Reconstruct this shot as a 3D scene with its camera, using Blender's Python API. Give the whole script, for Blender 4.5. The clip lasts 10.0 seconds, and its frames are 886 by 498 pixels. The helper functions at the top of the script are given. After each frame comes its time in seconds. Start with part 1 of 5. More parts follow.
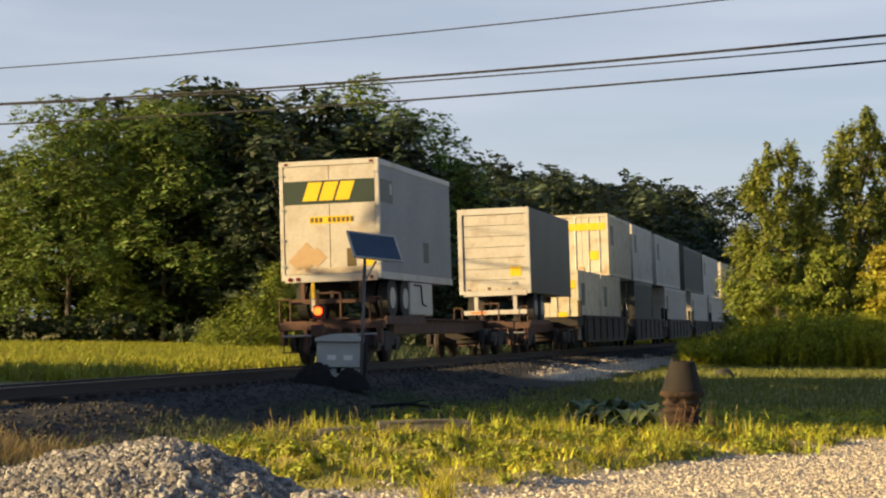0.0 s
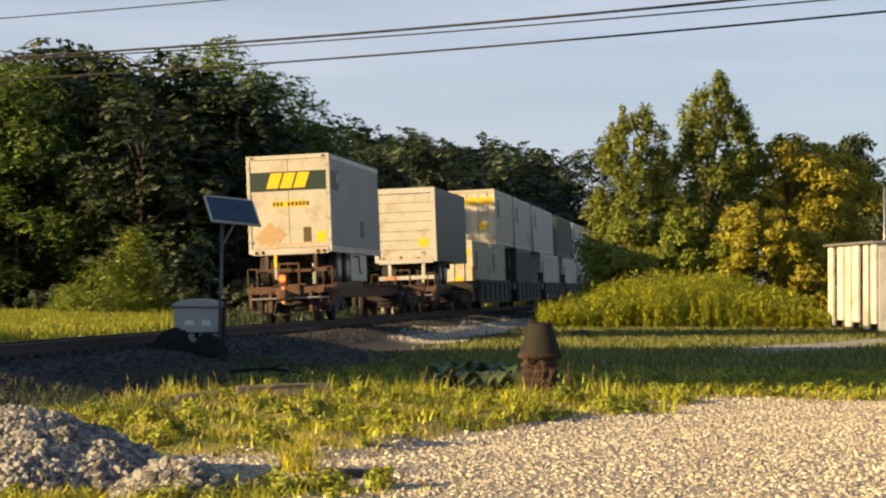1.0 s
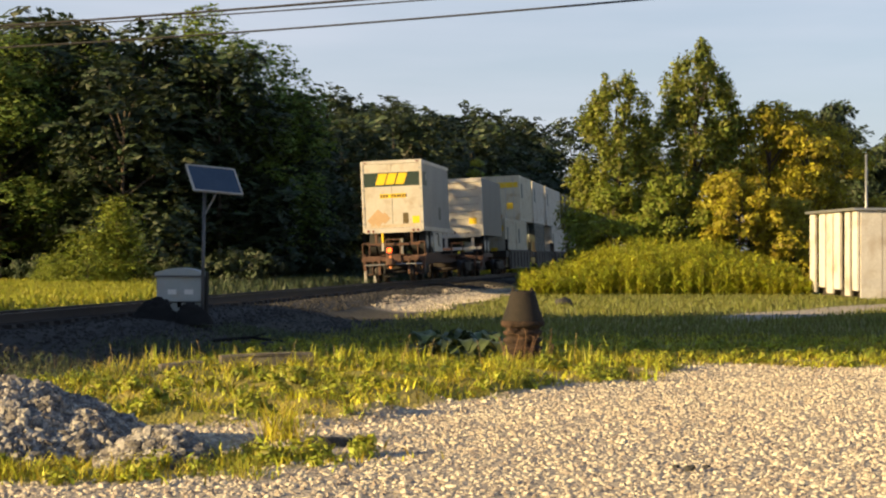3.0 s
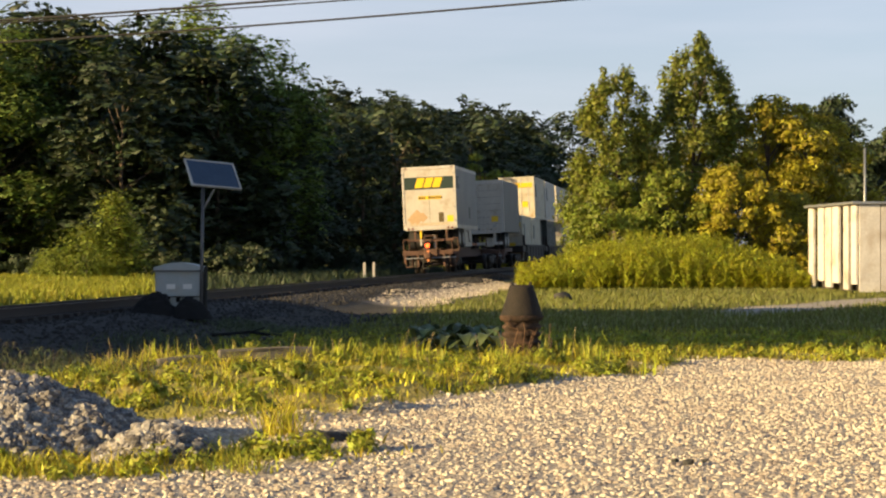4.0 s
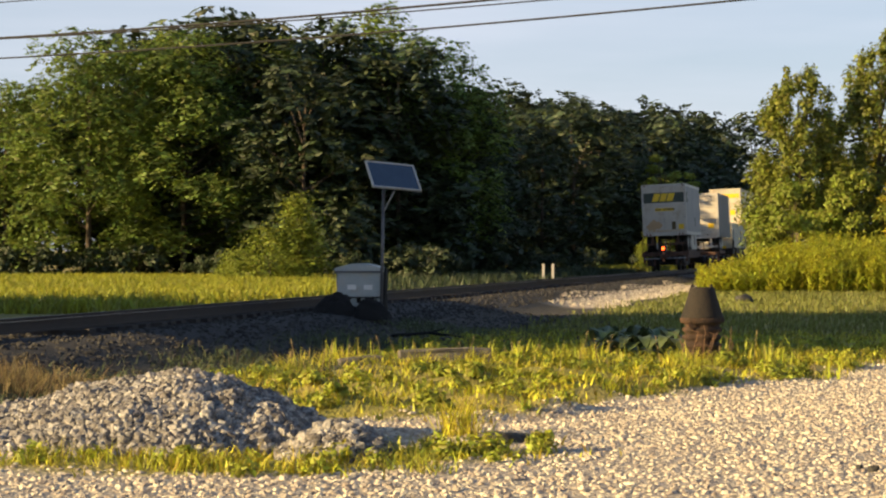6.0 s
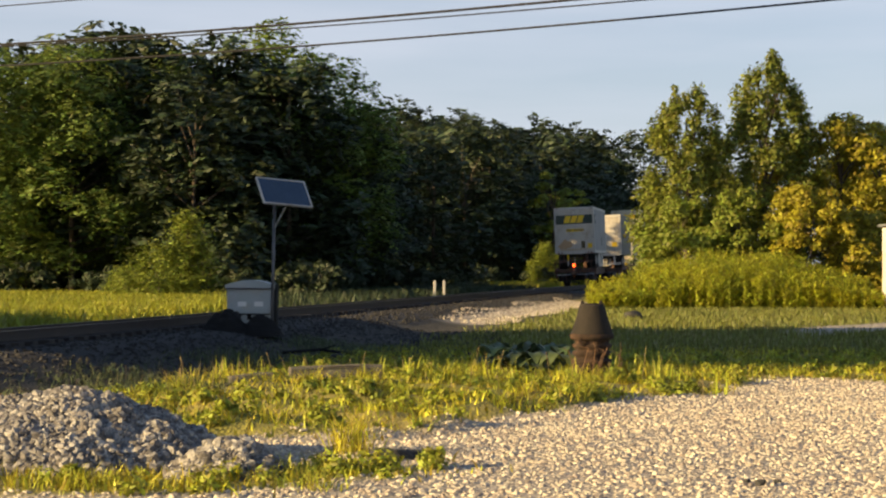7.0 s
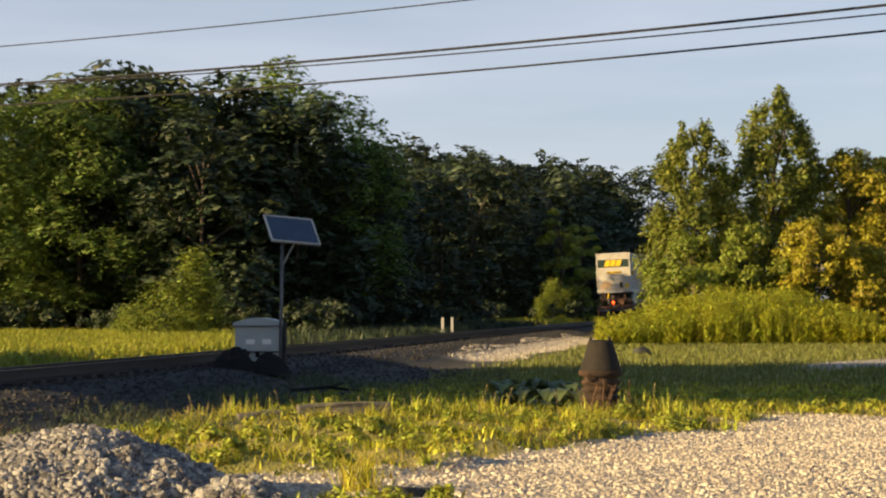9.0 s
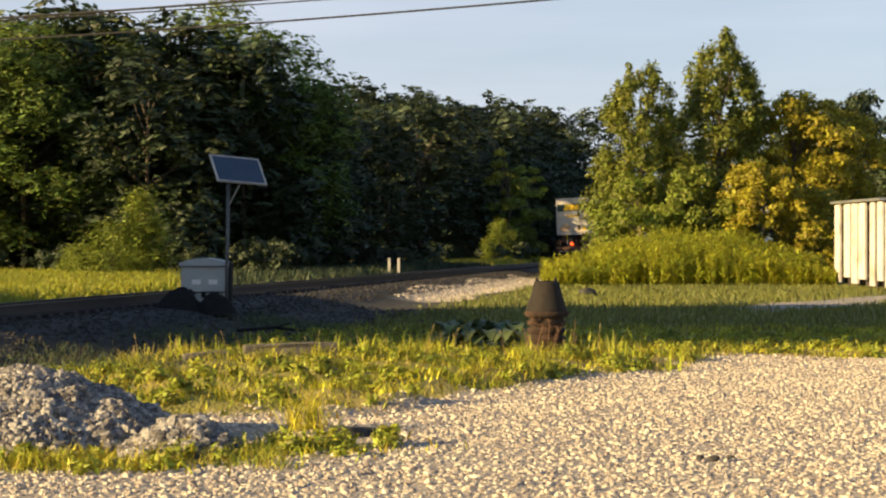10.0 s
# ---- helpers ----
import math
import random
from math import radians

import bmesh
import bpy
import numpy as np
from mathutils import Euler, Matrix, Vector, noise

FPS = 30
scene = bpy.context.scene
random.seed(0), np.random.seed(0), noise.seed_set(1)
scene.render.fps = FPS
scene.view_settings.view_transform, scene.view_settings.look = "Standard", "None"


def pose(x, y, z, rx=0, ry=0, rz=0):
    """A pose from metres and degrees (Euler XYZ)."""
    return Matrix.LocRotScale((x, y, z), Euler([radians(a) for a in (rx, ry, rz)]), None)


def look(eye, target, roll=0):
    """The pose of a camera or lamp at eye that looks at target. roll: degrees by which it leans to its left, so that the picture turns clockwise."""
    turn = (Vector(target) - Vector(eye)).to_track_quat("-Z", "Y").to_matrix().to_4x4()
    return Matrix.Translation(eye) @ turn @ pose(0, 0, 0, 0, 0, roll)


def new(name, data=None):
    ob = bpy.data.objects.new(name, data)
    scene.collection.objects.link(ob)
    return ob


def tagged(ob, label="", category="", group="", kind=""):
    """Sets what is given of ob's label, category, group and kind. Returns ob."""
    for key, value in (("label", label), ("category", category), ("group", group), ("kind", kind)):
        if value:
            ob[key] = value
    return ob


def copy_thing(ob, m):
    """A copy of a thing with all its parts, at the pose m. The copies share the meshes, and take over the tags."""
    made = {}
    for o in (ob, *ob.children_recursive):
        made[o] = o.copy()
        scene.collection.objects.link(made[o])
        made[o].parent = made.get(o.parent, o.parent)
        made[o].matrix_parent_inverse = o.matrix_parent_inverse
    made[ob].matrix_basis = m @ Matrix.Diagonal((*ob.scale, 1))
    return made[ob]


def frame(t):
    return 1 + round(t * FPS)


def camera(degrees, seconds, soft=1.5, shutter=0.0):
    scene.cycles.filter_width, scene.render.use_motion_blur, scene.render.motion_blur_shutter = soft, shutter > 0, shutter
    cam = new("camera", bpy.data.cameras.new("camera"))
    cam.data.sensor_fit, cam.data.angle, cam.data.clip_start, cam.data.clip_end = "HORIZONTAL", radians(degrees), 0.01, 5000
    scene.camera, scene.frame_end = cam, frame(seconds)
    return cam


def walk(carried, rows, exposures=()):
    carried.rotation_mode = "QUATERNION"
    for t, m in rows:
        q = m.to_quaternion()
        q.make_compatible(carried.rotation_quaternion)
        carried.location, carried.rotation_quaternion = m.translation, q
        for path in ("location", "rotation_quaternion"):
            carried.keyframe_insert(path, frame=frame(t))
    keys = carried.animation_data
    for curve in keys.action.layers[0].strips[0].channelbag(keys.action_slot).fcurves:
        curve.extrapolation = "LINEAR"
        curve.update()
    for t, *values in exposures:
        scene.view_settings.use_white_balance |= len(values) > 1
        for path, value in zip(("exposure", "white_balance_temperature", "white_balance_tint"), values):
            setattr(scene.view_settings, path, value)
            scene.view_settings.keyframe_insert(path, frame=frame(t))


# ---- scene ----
cam = camera(27.94, 10.0, soft=2.2)
EYE = (0.0, 0.0, 1.65)
# seconds, yaw to the left, pitch up, roll: a hand-held camera that only turns
PATH = [
    (0.0, 4.857, 2.350, 0.695), (0.5, 1.874, 1.438, 0.307), (1.0, 0.298, 1.213, 0.232), (1.5, -0.006, 0.886, 0.149),
    (2.0, -0.103, 0.497, 0.115), (2.5, -0.206, 0.333, 0.100), (4.0, -0.304, 0.015, -0.034), (4.5, 0.000, 0.036, 0.000),
    (5.0, 0.798, -0.055, 0.129), (5.5, 4.466, -0.076, 0.195), (5.7, 5.883, 0.148, 0.107), (6.8, 2.489, -0.342, 0.142),
    (7.0, 1.957, 0.599, 0.113), (7.5, 1.355, 1.248, -0.237), (8.0, 1.218, 1.217, -0.180), (8.5, 1.253, 1.268, -0.167),
    (9.0, 2.212, 1.789, -0.106), (9.5, 1.504, 0.095, -0.036), (10.0, 0.498, -0.120, 0.037),
]


def aim(yaw, pitch, roll):
    return pose(*EYE, 90 + pitch, 0, yaw) @ pose(0, 0, 0, 0, 0, roll)


walk(cam, [(t, aim(y, p, r)) for t, y, p, r in PATH], exposures=[(0.0, 0.95), (1.5, 1.0), (4.5, 1.12), (5.5, 1.2), (7.5, 1.0), (9.0, 1.0), (10.0, 1.12)])

# ---- light: low evening sun from behind and to the left ----
SUN_ELEVATION = radians(15)
SUN_HEADING = Vector((0.92, 0.40, 0)).normalized()
world = bpy.data.worlds.new("evening_sky")
scene.world = world
world.use_nodes = True
wn, wl = world.node_tree.nodes, world.node_tree.links
sky = wn.new("ShaderNodeTexSky")
sky.sky_type, sky.sun_disc = "NISHITA", False
sky.sun_elevation, sky.sun_rotation = SUN_ELEVATION, math.atan2(-SUN_HEADING.x, -SUN_HEADING.y)
sky.altitude, sky.air_density, sky.dust_density, sky.ozone_density = 200, 1.0, 1.2, 3.0
wn["Background"].inputs["Strength"].default_value = 0.064
# a thin veil of high cloud, drawn out in streaks
wco, wmap, wno = wn.new("ShaderNodeTexCoord"), wn.new("ShaderNodeMapping"), wn.new("ShaderNodeTexNoise")
wmap.inputs["Scale"].default_value = (1.2, 1.2, 9.0)
wno.inputs["Scale"].default_value, wno.inputs["Detail"].default_value = 2.6, 5
wmr, wmx = wn.new("ShaderNodeMapRange"), wn.new("ShaderNodeMixRGB")
wmr.inputs["From Min"].default_value, wmr.inputs["From Max"].default_value = 0.4, 0.75
wmr.inputs["To Min"].default_value, wmr.inputs["To Max"].default_value = 0.5, 0.78
wmx.inputs[2].default_value = (5.75, 6.0, 6.85, 1)
wl.new(wco.outputs["Generated"], wmap.inputs["Vector"]), wl.new(wmap.outputs[0], wno.inputs["Vector"])
# the veil lies low and thins out towards the zenith
wsep, whi, wmul = wn.new("ShaderNodeSeparateXYZ"), wn.new("ShaderNodeMapRange"), wn.new("ShaderNodeMath")
whi.inputs["From Min"].default_value, whi.inputs["From Max"].default_value = 0.2, 0.45
whi.inputs["To Min"].default_value, whi.inputs["To Max"].default_value = 1.0, 0.05
wmul.operation = "MULTIPLY"
wl.new(wco.outputs["Generated"], wsep.inputs[0]), wl.new(wsep.outputs["Z"], whi.inputs["Value"])
wl.new(wno.outputs["Fac"], wmr.inputs["Value"]), wl.new(wmr.outputs[0], wmul.inputs[0]), wl.new(whi.outputs[0], wmul.inputs[1])
wl.new(wmul.outputs[0], wmx.inputs[0])
wl.new(sky.outputs[0], wmx.inputs[1]), wl.new(wmx.outputs[0], wn["Background"].inputs["Color"])
sun = new("sun", bpy.data.lights.new("sun", "SUN"))
sun.data.energy, sun.data.angle, sun.data.color = 5.2, radians(0.6), (1.0, 0.71, 0.33)
sun.matrix_world = look((0, 0, 60), Vector((0, 0, 60)) + SUN_HEADING * math.cos(SUN_ELEVATION) - Vector((0, 0, math.sin(SUN_ELEVATION))))


# ---- materials ----
def shader(name, tone, tone2=None, rough=0.7, metal=0.0, size=3.0, fine=40.0, bump=0.2, depth=0.01, spread=0.0, island=0.0, leaf=0.0, dirt=None):
    """Two tones mixed by coarse and fine noise, with relief; spread: change from object to object; island: from piece to piece."""
    m = bpy.data.materials.new(name)
    m.use_nodes = True
    n, l = m.node_tree.nodes, m.node_tree.links
    p = n["Principled BSDF"]
    p.inputs["Roughness"].default_value, p.inputs["Metallic"].default_value = rough, metal
    tone2 = tone2 or tuple(c * 0.7 for c in tone)
    co = n.new("ShaderNodeTexCoord")
    a, b = n.new("ShaderNodeTexNoise"), n.new("ShaderNodeTexNoise")
    a.inputs["Scale"].default_value, a.inputs["Detail"].default_value = size, 5
    b.inputs["Scale"].default_value, b.inputs["Detail"].default_value = fine, 3
    l.new(co.outputs["Object"], a.inputs["Vector"]), l.new(co.outputs["Object"], b.inputs["Vector"])
    add = n.new("ShaderNodeMath")
    add.operation = "ADD"
    l.new(a.outputs["Fac"], add.inputs[0]), l.new(b.outputs["Fac"], add.inputs[1])
    ramp = n.new("ShaderNodeMapRange")
    ramp.inputs["From Min"].default_value, ramp.inputs["From Max"].default_value = 0.7, 1.3
    l.new(add.outputs[0], ramp.inputs["Value"])
    mix = n.new("ShaderNodeMixRGB")
    mix.inputs[1].default_value, mix.inputs[2].default_value = (*tone, 1), (*tone2, 1)
    l.new(ramp.outputs[0], mix.inputs[0])
    out = mix.outputs[0]
    if dirt:
        c = n.new("ShaderNodeTexNoise")
        c.inputs["Scale"].default_value, c.inputs["Detail"].default_value = dirt[3], 8
        l.new(co.outputs["Object"], c.inputs["Vector"])
        r = n.new("ShaderNodeMapRange")
        r.inputs["From Min"].default_value, r.inputs["From Max"].default_value = 0.52, 0.72
        l.new(c.outputs["Fac"], r.inputs["Value"])
        d = n.new("ShaderNodeMixRGB")
        d.inputs[2].default_value = (*dirt[:3], 1)
        l.new(r.outputs[0], d.inputs[0]), l.new(out, d.inputs[1])
        out = d.outputs[0]
    if spread or island:
        hsv = n.new("ShaderNodeHueSaturation")
        if island:
            g = n.new("ShaderNodeNewGeometry").outputs["Random Per Island"]
        else:
            g = n.new("ShaderNodeObjectInfo").outputs["Random"]
        r = n.new("ShaderNodeMapRange")
        w = island or spread
        r.inputs["To Min"].default_value, r.inputs["To Max"].default_value = 1 - w, 1 + w
        l.new(g, r.inputs["Value"]), l.new(r.outputs[0], hsv.inputs["Value"]), l.new(out, hsv.inputs["Color"])
        r2 = n.new("ShaderNodeMapRange")
        r2.inputs["To Min"].default_value, r2.inputs["To Max"].default_value = 0.5 - w * 0.05, 0.5 + w * 0.05
        l.new(g, r2.inputs["Value"]), l.new(r2.outputs[0], hsv.inputs["Hue"])
        out = hsv.outputs[0]
    l.new(out, p.inputs["Base Color"])
    if bump:
        bp = n.new("ShaderNodeBump")
        bp.inputs["Strength"].default_value, bp.inputs["Distance"].default_value = bump, depth
        l.new(add.outputs[0], bp.inputs["Height"]), l.new(bp.outputs[0], p.inputs["Normal"])
    if leaf:
        tr = n.new("ShaderNodeBsdfTranslucent")
        ms = n.new("ShaderNodeMixShader")
        ms.inputs[0].default_value = leaf
        l.new(out, tr.inputs["Color"]), l.new(p.outputs[0], ms.inputs[1]), l.new(tr.outputs[0], ms.inputs[2])
        l.new(ms.outputs[0], n["Material Output"].inputs["Surface"])
    return m


M = {
    # in the wood, shade is put into leaf_dark and sunlight into the next green
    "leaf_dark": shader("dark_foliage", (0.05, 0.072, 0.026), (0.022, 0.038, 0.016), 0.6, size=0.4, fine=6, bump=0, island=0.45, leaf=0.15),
    "leaf_sunlit": shader("sunlit_foliage", (0.24, 0.31, 0.05), (0.09, 0.14, 0.035), 0.6, size=0.4, fine=6, bump=0, island=0.5, leaf=0.4),
    "leaf_maple": shader("maple_foliage", (0.25, 0.26, 0.026), (0.09, 0.125, 0.02), 0.6, size=0.5, fine=5, bump=0, island=0.5, leaf=0.3),
    "leaf_green": shader("green_foliage", (0.26, 0.29, 0.028), (0.12, 0.17, 0.022), 0.6, size=0.4, fine=6, bump=0, island=0.45, leaf=0.3),
    "leaf_gold": shader("yellow_green_foliage", (0.42, 0.35, 0.018), (0.24, 0.23, 0.018), 0.6, size=0.4, fine=6, bump=0, island=0.4, leaf=0.3),
    "burdock": shader("dull_blue_green_leaf", (0.12, 0.16, 0.06), (0.07, 0.105, 0.04), 0.45, size=6, fine=30, bump=0.15, spread=0.3, leaf=0.15),
    "bark": shader("bark", (0.11, 0.085, 0.06), (0.06, 0.045, 0.035), 0.9, size=4, fine=30, bump=0.6, depth=0.03),
    "blade": shader("grass_blades", (0.60, 0.50, 0.035), (0.19, 0.235, 0.022), 0.6, size=0.9, fine=5, bump=0, island=0.55, leaf=0.2),
    "field": shader("field_grass", (0.40, 0.39, 0.035), (0.22, 0.25, 0.028), 0.6, size=0.3, fine=4, bump=0, island=0.35, leaf=0.35),
    # lawn green is dulled to put the shade across it into the colour
    "lawn": shader("shade_dulled_green_lawn", (0.20, 0.21, 0.035), (0.10, 0.12, 0.026), 0.6, size=0.3, fine=4, bump=0, island=0.4, leaf=0.25),
    # grass of the strip beside the track, with its shade put into the colour
    "blade_shaded": shader("shade_toned_grass", (0.105, 0.135, 0.055), (0.065, 0.08, 0.038), 0.7, size=0.7, fine=5, bump=0, island=0.4, leaf=0.2),
    "twig": shader("dead_twig", (0.20, 0.11, 0.06), (0.12, 0.07, 0.04), 0.8, size=5, fine=30, bump=0.2),
    "blade_dry": shader("dry_grass", (0.36, 0.28, 0.13), (0.27, 0.19, 0.08), 0.7, size=0.7, fine=5, bump=0, island=0.35, leaf=0.3),
    "weed": shader("weed_leaves", (0.50, 0.47, 0.03), (0.20, 0.25, 0.022), 0.6, size=0.7, fine=5, bump=0, island=0.5, leaf=0.2),
    "mat": shader("low_weed_leaves", (0.44, 0.43, 0.03), (0.12, 0.17, 0.02), 0.6, size=0.9, fine=6, bump=0, island=0.55, leaf=0.2),
    "stone": shader("crushed_limestone", (0.60, 0.515, 0.40), (0.37, 0.33, 0.27), 0.85, size=6, fine=60, bump=0.3, depth=0.004, island=0.45),
    # near-black second tone puts the shade between stones into the colour
    "stone_grey": shader("grey_crushed_stone", (0.37, 0.345, 0.315), (0.09, 0.088, 0.09), 0.9, size=5, fine=50, bump=0.3, depth=0.004, island=0.6),
    # ballast tone is lowered further for the shade over the rails
    "ballast": shader("dark_ballast_stone", (0.045, 0.043, 0.042), (0.02, 0.02, 0.02), 0.9, size=6, fine=60, bump=0.3, depth=0.006, island=0.5),
    "rail": shader("rusty_rail_steel", (0.05, 0.036, 0.03), (0.03, 0.024, 0.021), 0.75, 0.2, size=5, fine=60, bump=0.2, depth=0.003),
    "rail_top": shader("worn_rail_head", (0.4, 0.38, 0.36), (0.3, 0.28, 0.27), 0.3, 1.0, size=2, fine=60, bump=0.05),
    "tie": shader("creosoted_wood", (0.04, 0.032, 0.027), (0.02, 0.017, 0.015), 0.9, size=3, fine=40, bump=0.5, depth=0.01, spread=0.3),
    "white": shader("weathered_white_paint", (0.56, 0.54, 0.50), (0.46, 0.44, 0.40), 0.45, size=0.8, fine=9, bump=0.06, dirt=(0.42, 0.36, 0.29, 1.3)),
    "white_door": shader("streaked_white_paint", (0.55, 0.52, 0.46), (0.45, 0.42, 0.36), 0.5, size=1.2, fine=12, bump=0.06, dirt=(0.36, 0.28, 0.2, 1.7)),
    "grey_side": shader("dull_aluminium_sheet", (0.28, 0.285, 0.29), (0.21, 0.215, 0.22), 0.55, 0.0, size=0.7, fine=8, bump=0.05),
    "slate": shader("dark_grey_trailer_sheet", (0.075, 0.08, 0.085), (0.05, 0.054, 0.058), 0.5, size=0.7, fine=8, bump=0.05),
    "cream": shader("cream_container_paint", (0.60, 0.56, 0.44), (0.50, 0.46, 0.36), 0.5, size=0.8, fine=9, bump=0.06, dirt=(0.40, 0.30, 0.18, 1.6)),
    "dark_box": shader("dark_green_container_paint", (0.035, 0.05, 0.05), (0.025, 0.035, 0.035), 0.5, size=0.8, fine=9, bump=0.06),
    "band": shader("dark_green_stripe", (0.022, 0.045, 0.035), (0.018, 0.035, 0.028), 0.45, size=2, fine=20, bump=0.03),
    "yellow": shader("yellow_vinyl", (0.85, 0.58, 0.015), (0.75, 0.48, 0.015), 0.45, size=4, fine=30, bump=0.0),
    "black": shader("black_rubber", (0.018, 0.018, 0.018), (0.03, 0.028, 0.025), 0.75, size=5, fine=40, bump=0.2),
    "frame": shader("rusty_brown_steel", (0.15, 0.078, 0.052), (0.055, 0.032, 0.024), 0.75, 0.2, size=3, fine=40, bump=0.3, depth=0.004),
    # near-black brown, so the shade below the cars sits in the colour
    "well": shader("shade_dark_brown_steel", (0.032, 0.025, 0.022), (0.02, 0.016, 0.015), 0.7, 0.1, size=2, fine=30, bump=0.2, depth=0.004),
    "galv": shader("galvanised_steel", (0.42, 0.43, 0.43), (0.33, 0.34, 0.35), 0.45, 0.7, size=4, fine=50, bump=0.05),
    "mast": shader("dull_grey_steel", (0.16, 0.16, 0.165), (0.11, 0.11, 0.115), 0.6, 0.3, size=4, fine=50, bump=0.05),
    "cabinet": shader("grey_painted_cabinet", (0.44, 0.48, 0.48), (0.37, 0.41, 0.41), 0.45, size=3, fine=30, bump=0.08, dirt=(0.42, 0.41, 0.37, 4)),
    # cell blue is lightened to put the sky's reflection into the colour
    "cell": shader("blue_solar_cell", (0.045, 0.07, 0.115), (0.06, 0.09, 0.14), 0.22, size=3, fine=20, bump=0.0),
    "pot": shader("rusted_iron", (0.055, 0.03, 0.018), (0.02, 0.013, 0.01), 0.9, 0.05, size=7, fine=45, bump=1.0, depth=0.03, dirt=(0.13, 0.07, 0.04, 5)),
    "pot_top": shader("blackened_iron", (0.024, 0.018, 0.014), (0.012, 0.01, 0.009), 0.85, 0.1, size=5, fine=40, bump=0.6, depth=0.02),
    "log": shader("weathered_grey_wood", (0.19, 0.175, 0.15), (0.08, 0.072, 0.062), 0.9, size=4, fine=50, bump=0.5, depth=0.01),
    "rock": shader("dark_boulder_stone", (0.05, 0.048, 0.045), (0.03, 0.03, 0.028), 0.9, size=3, fine=25, bump=0.5, depth=0.02),
    "heap": shader("black_mulch", (0.006, 0.006, 0.006), (0.012, 0.011, 0.011), 0.95, size=5, fine=40, bump=0.8, depth=0.03),
    "wire": shader("dark_cable", (0.02, 0.021, 0.026), (0.012, 0.012, 0.015), 0.95, size=2, fine=10, bump=0),
    "sheet": shader("white_metal_cladding", (0.66, 0.64, 0.61), (0.50, 0.48, 0.45), 0.5, size=1.0, fine=12, bump=0.1, dirt=(0.40, 0.34, 0.28, 1.2), spread=0.06),
    "plate": shader("clean_white_plate", (0.82, 0.82, 0.80), (0.75, 0.75, 0.74), 0.4, size=5, fine=30, bump=0),
    "gap": shader("dark_timber", (0.06, 0.05, 0.045), (0.04, 0.035, 0.03), 0.9, size=3, fine=20, bump=0.3),
    "lamp_red": shader("dark_red_lens", (0.16, 0.015, 0.01), (0.12, 0.012, 0.01), 0.25, bump=0),
    "grime": shader("brown_grime", (0.42, 0.33, 0.22), (0.55, 0.48, 0.38), 0.7, size=7, fine=30, bump=0),
    "ink": shader("brown_black_lettering", (0.10, 0.07, 0.02), (0.08, 0.06, 0.02), 0.6, bump=0),
    "tan": shader("tan_sticker", (0.5, 0.35, 0.2), (0.42, 0.28, 0.15), 0.6, size=6, bump=0),
    "peach": shader("reflective_tape", (0.75, 0.30, 0.12), (0.7, 0.25, 0.1), 0.4, bump=0),
}
red = bpy.data.materials.new("red_marker_light")
red.use_nodes = True
red.node_tree.nodes["Principled BSDF"].inputs["Base Color"].default_value = (0.3, 0.02, 0.01, 1)
red.node_tree.nodes["Principled BSDF"].inputs["Emission Color"].default_value = (1.0, 0.07, 0.008, 1)
red.node_tree.nodes["Principled BSDF"].inputs["Emission Strength"].default_value = 4
M["red"] = red


# ---- helpers for meshes ----
def link(name, bm, material, parent=None, label="", smooth=False):
    me = bpy.data.meshes.new(name)
    bm.to_mesh(me)
    bm.free()
    me.materials.append(M[material])
    if smooth:
        me.shade_smooth()
    ob = new(name, me)
    if parent:
        ob.parent = parent
    if label:
        tagged(ob, label)
    return ob


def part(name, bm, material, parent, label="", smooth=False):
    return link(name, bm, material, parent, label, smooth)


def block(lo, hi, bevel=0.0, bm=None, turn=None):
    """A box between two corners with broken edges, added to bm."""
    b = bmesh.new()
    bmesh.ops.create_cube(b, size=1)
    c = [(lo[i] + hi[i]) / 2 for i in range(3)]
    s = [hi[i] - lo[i] for i in range(3)]
    for v in b.verts:
        v.co = Vector((v.co.x * s[0], v.co.y * s[1], v.co.z * s[2]))
    if bevel:
        bmesh.ops.bevel(b, geom=b.edges[:], offset=bevel, segments=2, affect="EDGES", profile=0.6)
    m = Matrix.Translation(c)
    if turn:
        m = m @ turn
    bmesh.ops.transform(b, matrix=m, verts=b.verts)
    return join(b, bm)


def join(b, bm=None):
    if bm is None:
        return b
    me = bpy.data.meshes.new("tmp")
    b.to_mesh(me)
    b.free()
    bm.from_mesh(me)
    bpy.data.meshes.remove(me)
    return bm


def rod(a, b, r1, r2=None, sides=8, bm=None):
    """A capped, tapered rod from a to b."""
    a, b = Vector(a), Vector(b)
    d = b - a
    k = bmesh.new()
    bmesh.ops.create_cone(k, cap_ends=True, segments=sides, radius1=r1, radius2=r1 if r2 is None else r2, depth=d.length)
    bmesh.ops.transform(k, matrix=Matrix.Translation((a + b) / 2) @ d.to_track_quat("Z", "Y").to_matrix().to_4x4(), verts=k.verts)
    return join(k, bm)


def spun(profile, sides=24, bm=None, wobble=0.0):
    """A turned solid from (radius, height) pairs."""
    k = bmesh.new()
    rings = []
    for r, z in profile:
        ring = []
        for i in range(sides):
            w = 1 + wobble * noise.noise(Vector((math.cos(i * 6.283 / sides) * 2, math.sin(i * 6.283 / sides) * 2, z * 4)))
            ring.append(k.verts.new((r * w * math.cos(i * 6.283 / sides), r * w * math.sin(i * 6.283 / sides), z)))
        rings.append(ring)
    for p, q in zip(rings, rings[1:]):
        for i in range(sides):
            k.faces.new((p[i], p[(i + 1) % sides], q[(i + 1) % sides], q[i]))
    k.faces.new(rings[0][::-1])
    k.faces.new(rings[-1])
    return join(k, bm)


